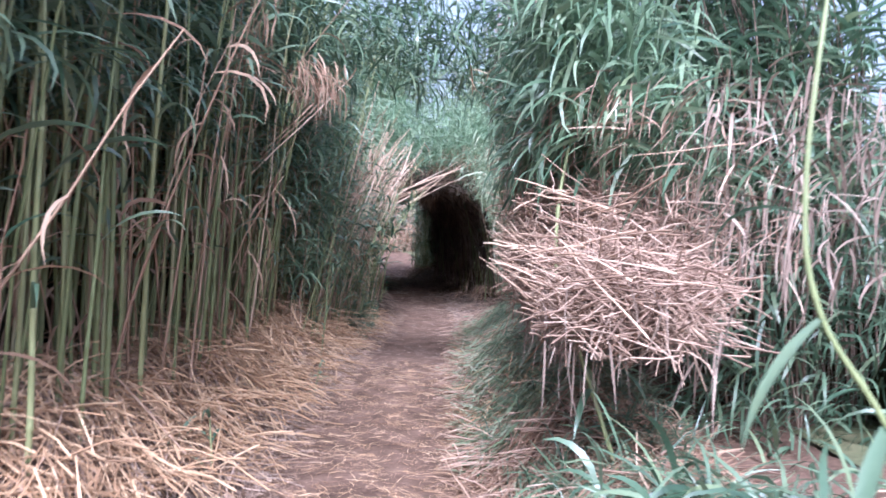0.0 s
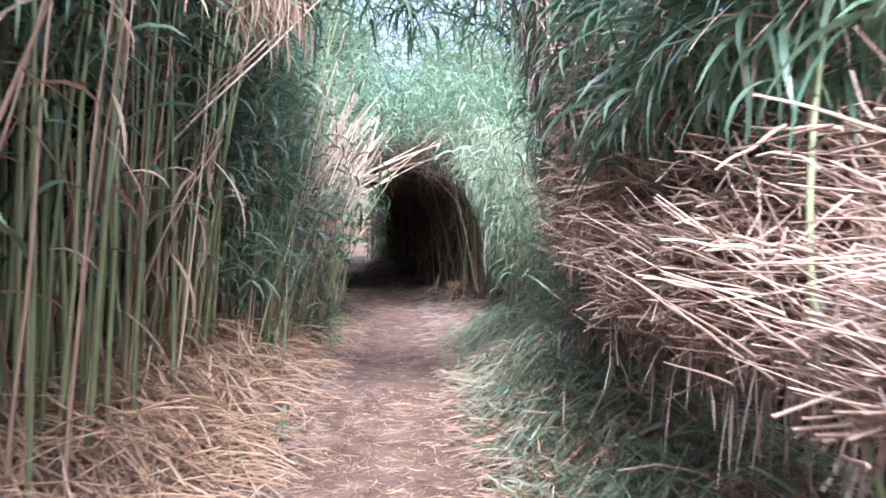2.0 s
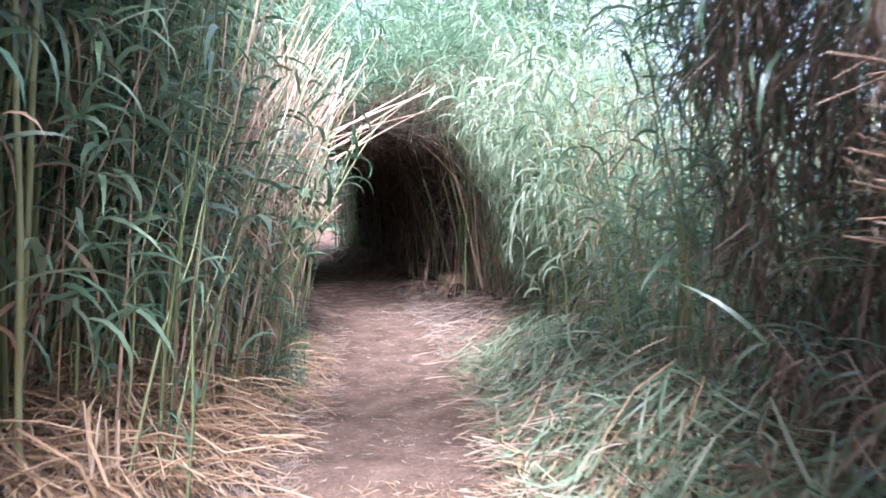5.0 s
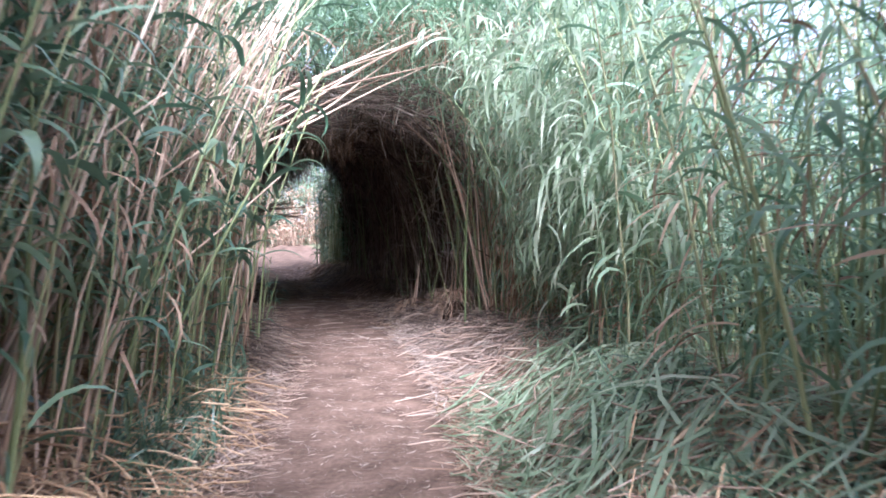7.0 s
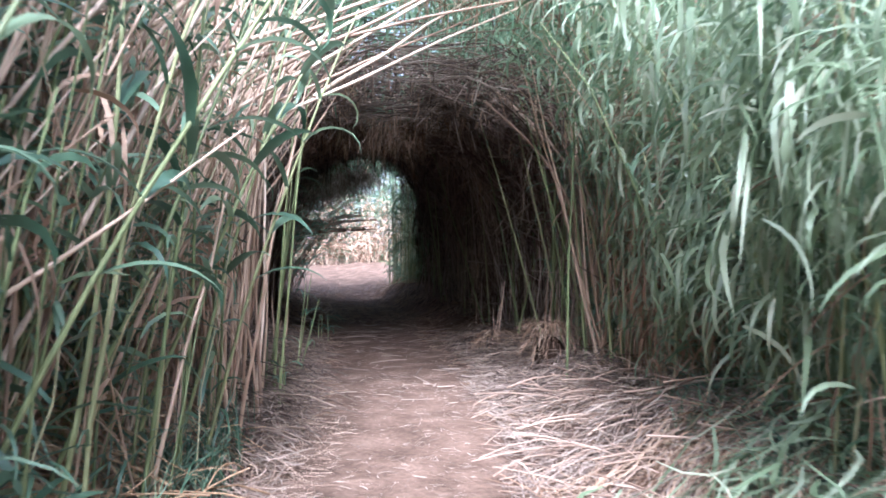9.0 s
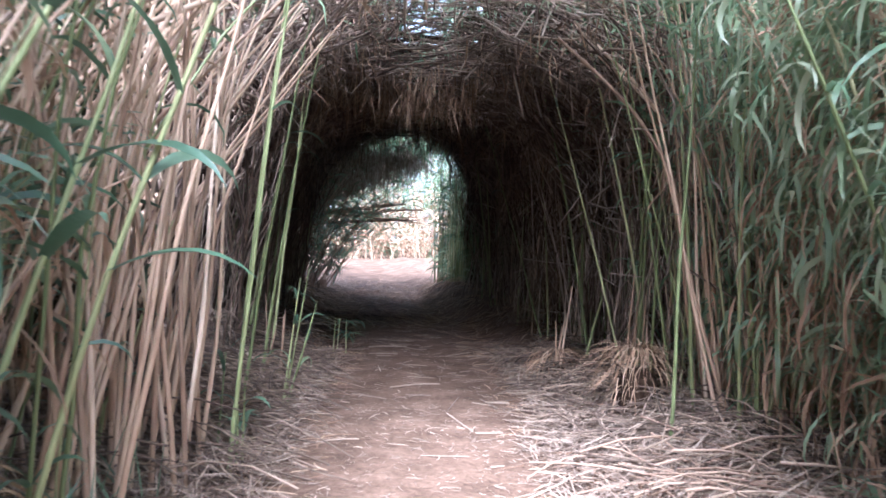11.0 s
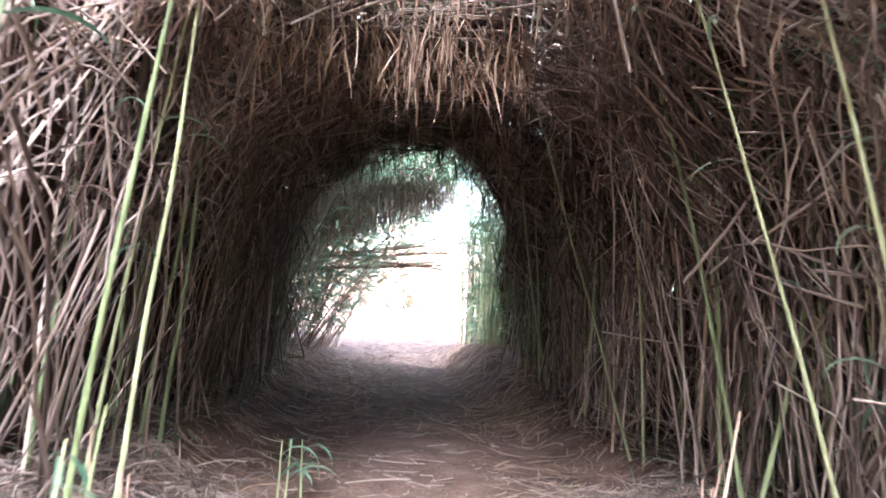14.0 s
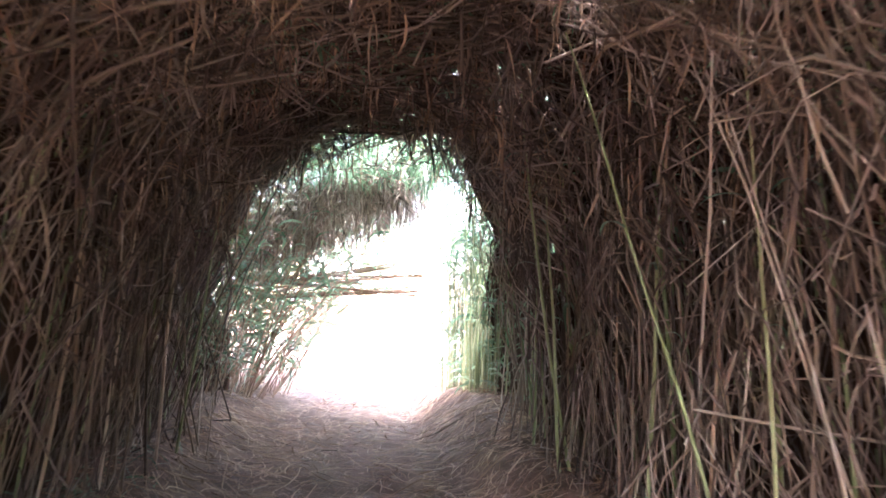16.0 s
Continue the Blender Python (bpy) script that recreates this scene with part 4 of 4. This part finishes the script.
# beside the mouth and along the tunnel
for x, y, lean, az in ((0.64, 16.8, 2, 90), (1.0, 16.9, 4, 200), (0.9, 17.5, 5, 170), (1.05, 17.9, 3, 120), (0.98, 18.4, 6, 190), (0.82, 18.9, 4, 160), (-1.42, 16.2, 3, 30), (-1.56, 16.6, 4, 80), (-1.75, 17.2, 6, 40), (-1.98, 18.2, 5, 20), (-2.1, 18.7, 7, 60)):
    put(tunnel_proto, int(abs(x) * 100), place(x, y, lean, az, x * 900))
for i in range(42):
    y = 17.0 + 8 * rng.random() ** 1.5
    x = float(cx(y)) + rng.uniform(1.3, 1.75) + float(np.interp(y, [17, 18.5, 20], [0.3, 0.25, 0.0]))
    put(tunnel_proto if i % 5 else dry_proto, i, place(x, y, abs(rng.normal(6, 6)), rng.normal(180, 60), rng.uniform(0, 360)))
for i in range(14):
    y = rng.uniform(18.5, 25)
    x = float(cx(y)) - rng.uniform(1.4, 1.8)
    put(dry_proto if i % 2 else tunnel_proto, i, place(x, y, min(abs(rng.normal(6, 4)), 12), rng.normal(0, 50), rng.uniform(0, 360)))


# young reeds whose broad leaves hang out over the path beside the mouth
broad = [make_reed(h, 0.011, 0.12, n, 0.45, culm_green_one, leaf_green_one, "green reed leaning out with broad hanging leaves", (0.28, 0.45), (0.035, 0.055)) for h, n in ((2.4, 8), (2.1, 7))]
for i, (x, y, lean, az) in enumerate(((-1.45, 12.7, 22, 30), (-1.4, 12.0, 16, 30), (-1.5, 13.3, 24, 35), (-1.4, 11.2, 9, 10), (-1.45, 14.3, 20, 60), (-1.38, 10.6, 8, 20), (-1.5, 13.9, 18, 20), (-1.42, 12.4, 14, 70), (-1.35, 13.1, 12, 10), (-1.3, 13.6, 10, 50), (-1.4, 14.6, 12, 20), (-1.5, 12.9, 6, 90), (-1.45, 11.7, 12, 50), (-1.35, 14.1, 8, 0))):
    put(broad, i, place(x, y, lean, az, 70 * i))

# bare canes: leaning over the mouth, fallen on the banks, piled on the east side
cane_meshes = [culm_mesh(L, r, bd, culm_dry_one, 0.2)[0] for L, r, bd in ((1.0, 0.008, 0.03), (1.5, 0.009, -0.05), (2.0, 0.011, 0.06), (2.8, 0.012, 0.1), (0.6, 0.007, 0.0))]
for me in cane_meshes:
    me.name = "dry_cane"


def between(p, q, me_len):
    """The pose of a cane of that length from p towards q."""
    d = (Vector(q) - Vector(p)).normalized()
    return Matrix.Translation(p) @ d.to_track_quat("Z", "Y").to_matrix().to_4x4()


LENGTH = (1.0, 1.5, 2.0, 2.8, 0.6)


def cane(i, p, q, label, group, stretch=True):
    """One cane from p to q, scaled a little to reach."""
    ob = tagged(new("dry_cane", cane_meshes[i]), label, "cane", group)
    k = (Vector(q) - Vector(p)).length / LENGTH[i] if stretch else 1.0
    ob.matrix_basis = between(p, q, LENGTH[i]) @ Matrix.Diagonal((1, 1, k, 1))
    return ob


lean_label = "dry tan cane leaning over the tunnel mouth"
for i in range(150):
    y = rng.uniform(11.2, 16.2)
    p = (float(cx(y)) - rng.uniform(1.1, 2.8), y, 0.25)
    q = (float(cx(y)) - rng.uniform(0.2, 1.1), y + rng.uniform(0.0, 1.4), rng.uniform(2.2, 3.3))
    if not inside(np.linspace(p, q, 12)).any():
        cane(3, p, q, lean_label, "leaning canes")
for i in range(9):
    y = rng.uniform(14.6, 15.8)
    p = (-1.6 + rng.normal(0, 0.2), y, rng.uniform(1.75, 2.1))
    q = (0.35 + rng.normal(0, 0.3), y + rng.uniform(0.2, 1.2), rng.uniform(2.85, 3.2))
    cane(3, p, q, "dry cane lying over the top of the mouth", "canes over the mouth")
for i in range(9):
    y = 17.2 + rng.uniform(-0.3, 0.9)
    p = (1.05 + rng.uniform(-0.1, 0.3), y, 0.05)
    cane(3, p, (p[0] - rng.uniform(0.3, 0.8), y + rng.uniform(-0.3, 0.4), 2.7), lean_label, "leaning canes")
for i in range(60):
    y = rng.uniform(15.0, 16.4)
    p = (float(cx(y)) - rng.uniform(0.9, 1.35), y, 0.05)
    q = (p[0] + rng.normal(0.15, 0.25), y + rng.uniform(-0.2, 0.5), rng.uniform(2.0, 2.7))
    if not inside(np.linspace(p, q, 12), 0.1).any():
        cane(3, p, q, "pale dry cane standing beside the mouth", "canes beside the mouth")
for i in range(9):
    dx, y = rng.uniform(-0.5, -0.2), 16.3 + rng.uniform(-0.3, 0.6)
    cane(3, (-2.25 + dx + rng.uniform(-0.1, 0.2), y, 0.25), (-0.95 + dx + rng.uniform(-0.3, 0.1), y + rng.uniform(-0.1, 0.4), rng.uniform(2.2, 2.6)), "bleached cane leaning across just inside the mouth", "canes beside the mouth")
cane(1, (-1.5, 12.4, 0.75), (-0.84, 13.25, 1.55), "orange-brown cane jutting out beside the path", "leaning canes")
for i in range(7):
    cane(3, (-2.3, 7.7 + 0.15 * i, 1.2 + 0.1 * (i % 3)), (-0.7 - 0.1 * i, 8.1 + 0.1 * i, 3.1), "thin dry cane arching over the path", "leaning canes")
cane(2, (-2.08, 5.4, 1.25), (-0.95, 4.78, 0.4), "long pale cane fallen across the straw bank", "fallen canes")
for i in range(46):
    y = rng.uniform(3.5, 14)
    west = rng.random() < 0.6
    x = float(cx(y)) + (-rng.uniform(0.7, 1.6) if west else rng.uniform(0.6, 1.5))
    L = rng.uniform(0.5, 1.6)
    a = rng.uniform(0, 6.28)
    p = (x, y, float(ground(x, y)) + 0.03)
    x2, y2 = x + L * math.cos(a), y + L * math.sin(a)
    across = (x2 - float(cx(y2))) * (-1 if west else 1)
    if across < 0.55:
        continue
    cane(int(rng.integers(0, 3)), p, (x2, y2, float(ground(x2, y2)) + rng.uniform(0.02, 0.14)), "dry cane fallen on the litter", "fallen canes")

# the pile of cut canes that juts out from the east side
pile = tagged(new("brushwood_pile"), "jutting pile of cut dry canes caught in the east reeds", "brushwood")
pile.location = (1.3, 5.4, 1.0)
for i in range(290):
    y = float(np.clip(rng.normal(5.5, 0.75), 4.2, 6.9))
    z = 1.58 + rng.normal(0, 0.2) * (1.1 - 0.3 * abs(y - 5.5))
    tip = np.array([0.7 + 0.35 * abs(z - 1.6) + rng.uniform(-0.1, 0.45) + 0.1 * (5 - y) * (y < 5), y, z])
    L = rng.uniform(0.18, 0.6)
    back = np.array([1.0, rng.normal(-0.6, 0.9), rng.normal(-0.2, 0.45)])
    back = back / np.linalg.norm(back)
    j = int(rng.integers(0, 3))
    k = rng.uniform(0.3, 0.7)
    ob = part("dry_cane", cane_meshes[j], pile)
    ob.matrix_basis = Matrix.Translation(-pile.location) @ between(tuple(tip + back * L), tuple(tip), L) @ Matrix.Diagonal((k, k, L / LENGTH[j], 1))

high = tagged(new("brushwood_pile"), "tall ragged heap of dry sticks leaning out of the east reeds", "brushwood")
high.location = (1.3, 7.5, 1.0)
for i in range(290):
    y = rng.uniform(6.9, 8.0)
    z = 1.45 + 1.15 * rng.random() ** 1.2
    tip = np.array([0.62 + 0.25 * abs(z - 1.9) + 0.45 * rng.random() ** 1.5, y, z])
    L = rng.uniform(0.25, 0.9)
    back = np.array([1.0, rng.normal(-0.3, 0.7), rng.normal(-0.1, 0.4)])
    back = back / np.linalg.norm(back)
    j = int(rng.integers(0, 3))
    k = rng.uniform(0.45, 1.0)
    ob = part("dry_cane", cane_meshes[j], high)
    ob.matrix_basis = Matrix.Translation(-high.location) @ between(tuple(tip + back * L), tuple(tip), L) @ Matrix.Diagonal((k, k, L / LENGTH[j], 1))

# bent single reeds
def curve_through(points, k):
    """A smooth path of k points through a few given ones."""
    q = np.array(points, float)
    n = len(q)
    out = []
    for t in np.linspace(0, n - 1, k):
        i = min(int(t), n - 2)
        f = t - i
        p0, p1, p2, p3 = q[max(i - 1, 0)], q[i], q[i + 1], q[min(i + 2, n - 1)]
        out.append(0.5 * (2 * p1 + (p2 - p0) * f + (2 * p0 - 5 * p1 + 4 * p2 - p3) * f * f + (3 * p1 - p0 - 3 * p2 + p3) * f ** 3))
    return np.array(out)


def bent_reed(points, radius, culm_mat, leaf_mat, blades, label, category="reed"):
    """A bent culm with blades, each given by its place along the culm, azimuth, elevation, length, width and droop."""
    reed = tagged(new("bent_reed"), label, category, "bent reeds")
    reed.location = points[0]
    P = curve_through(points, 40) - np.array(points[0])
    r = radius * np.linspace(1, 0.7, 40)
    r[::7] *= 1.2
    part("culm", mesh_of("culm", tubes(P[None], r[None], 7), culm_mat), reed)
    for q, az, elev, length, width, droop in blades:
        lf = part("leaf", leaf_mesh(length, width, elev, droop, leaf_mat, rng.normal(0, 0.3)), reed)
        lf.matrix_basis = Matrix.Translation(P[int(q * 39)]) @ Matrix.Rotation(radians(az), 4, "Z")
    return reed


bent_reed([(1.38, 4.8, 0.45), (1.15, 4.89, 1.07), (1.02, 4.94, 1.4), (1.0, 4.99, 1.87), (1.1, 5.1, 2.5)], 0.012, culm_green_one, leaf_green_one,
          [(0.25, 60, -0.6, 0.4, 0.035, 0.6), (0.25, 330, 0.2, 0.45, 0.035, 1.6), (0.2, 250, 0.0, 0.4, 0.04, 1.3), (0.8, 200, 0.5, 0.4, 0.035, 2.4)],
          "bent green reed hanging before the cane pile")
bent_reed([(2.0, 2.9, 0.5), (1.72, 2.9, 1.16), (1.52, 2.95, 1.5), (1.48, 3.0, 1.85), (1.55, 3.1, 2.5)], 0.009, culm_green_one, leaf_green_one,
          [(0.5, 200, -0.7, 0.42, 0.045, 0.7), (0.3, 230, -0.6, 0.5, 0.05, 0.8), (0.3, 300, -0.4, 0.45, 0.05, 1.1), (0.7, 160, 0.4, 0.35, 0.03, 2.4)],
          "broken green reed with long hanging leaves beside the bank")
for i, (dx, dz) in enumerate(((0, 0), (0.1, 0.12), (0.2, 0.02), (0.28, 0.2))):
    blades = [(rng.uniform(0.5, 0.62), rng.uniform(0, 360), rng.uniform(-1.5, -0.6), rng.uniform(0.15, 0.4), rng.uniform(0.008, 0.018), rng.uniform(0.1, 0.7)) for _ in range(16)]
    bent_reed([(1.0 + dx, 17.55 + 0.1 * i, 0.05), (0.92 + dx, 17.7 + 0.1 * i, 0.75), (0.8 + dx, 17.85 + 0.1 * i, 1.5 + dz), (0.5 + dx, 17.95 + 0.1 * i, 2.05 + dz), (0.0 + dx, 18.1 + 0.1 * i, 2.55 + dz)], 0.016, culm_dry_one, leaf_dry_one,
              blades, "thick dry cane bent over under the tunnel roof", "cane")

# a mound of dead leaves at the foot of the tunnel's east wall
def make_mound(x, y, r, h, n):
    mound = tagged(new("dead_leaf_mound"), "rounded mound of hanging dead reed leaves", "leaf mound")
    mound.location = (x, y, float(ground(x, y)) - 0.02)
    def dome(u, v):
        a, b = u * 2 * np.pi, v * np.pi / 2
        rr = r * 0.5 * (1 + 0.08 * np.sin(3 * a + 1) + 0.06 * np.sin(5 * a))
        return np.stack([rr * np.cos(a) * np.cos(b), rr * np.sin(a) * np.cos(b), h * 0.55 * np.sin(b)], -1)
    u, v = np.meshgrid(np.linspace(0, 1, 25), np.linspace(0, 1, 9), indexing="ij")
    i = (np.arange(24)[:, None] * 9 + np.arange(8)[None]).ravel()
    # the core has the shell's darkened colour, as shade between the leaves
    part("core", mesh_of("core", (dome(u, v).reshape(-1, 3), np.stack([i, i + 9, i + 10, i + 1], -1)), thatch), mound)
    shapes = [leaf_mesh(rng.uniform(0.2, 0.36), rng.uniform(0.005, 0.011), rng.uniform(0.0, 0.5), rng.uniform(1.5, 2.3), leaf_dry_one, rng.normal(0, 0.3)) for _ in range(6)]
    for i in range(n):
        a, b = rng.uniform(0, 6.28), rng.uniform(0.1, 1.4)
        lf = part("dead_leaf", shapes[i % 6], mound)
        lf.matrix_basis = Matrix.Translation((r * 0.6 * math.cos(a) * math.cos(b), r * 0.6 * math.sin(a) * math.cos(b), 0.1 + 0.62 * h * math.sin(b))) @ Matrix.Rotation(a + rng.normal(0, 0.4), 4, "Z")


make_mound(0.62, 17.9, 0.3, 0.5, 280)
make_mound(0.15, 19.3, 0.2, 0.3, 140)


# cut stubs and green shoots
def make_stub(x, y, n, h):
    stub = tagged(new("cut_reed_stubs"), "cluster of cut dry reed stubs", "reed stubs")
    stub.location = (x, y, float(ground(x, y)) - 0.02)
    for _ in range(n):
        me, _p = culm_mesh(h * rng.uniform(0.6, 1.1), 0.011, 0.0, culm_dry_one, 0.15)
        ob = part("stub", me, stub)
        ob.matrix_basis = place(rng.normal(0, 0.05), rng.normal(0, 0.05), rng.uniform(0, 16), rng.uniform(0, 360), z=0.0)


for x, y, n, h in ((0.15, 19.3, 4, 0.75), (0.72, 18.6, 5, 0.9), (-2.0, 18.6, 4, 0.6), (-1.4, 9.4, 4, 0.5), (-1.55, 7.2, 4, 0.5)):
    make_stub(x, y, n, h)


def make_shoot(x, y, n, h):
    shoot = tagged(new("reed_shoot"), "fresh green reed shoots rising from the litter", "reed shoot", "green shoots")
    shoot.location = (x, y, float(ground(x, y)) - 0.02)
    for _ in range(n):
        me, P = culm_mesh(h * rng.uniform(0.7, 1.1), 0.008, 0.0, culm_green_one, 0.14)
        ob = part("culm", me, shoot)
        ob.matrix_basis = place(rng.normal(0, 0.05), rng.normal(0, 0.05), rng.uniform(2, 14), rng.uniform(0, 360), z=0.0)
        for q in (0.35, 0.6, 0.85):
            lf = part("leaf", leaf_mesh(rng.uniform(0.2, 0.35), 0.022, 0.9, rng.uniform(1.5, 2.6), leaf_green_one), ob)
            lf.matrix_basis = Matrix.Translation(P[int(q * (len(P) - 1))]) @ Matrix.Rotation(rng.uniform(0, 6.28), 4, "Z")


for x, y, n, h in ((-1.62, 17.6, 3, 0.85), (-1.5, 16.4, 3, 0.5), (-1.0, 5.2, 2, 0.35), (-0.95, 8.2, 2, 0.3), (-1.9, 20.2, 3, 0.4)):
    make_shoot(x, y, n, h)
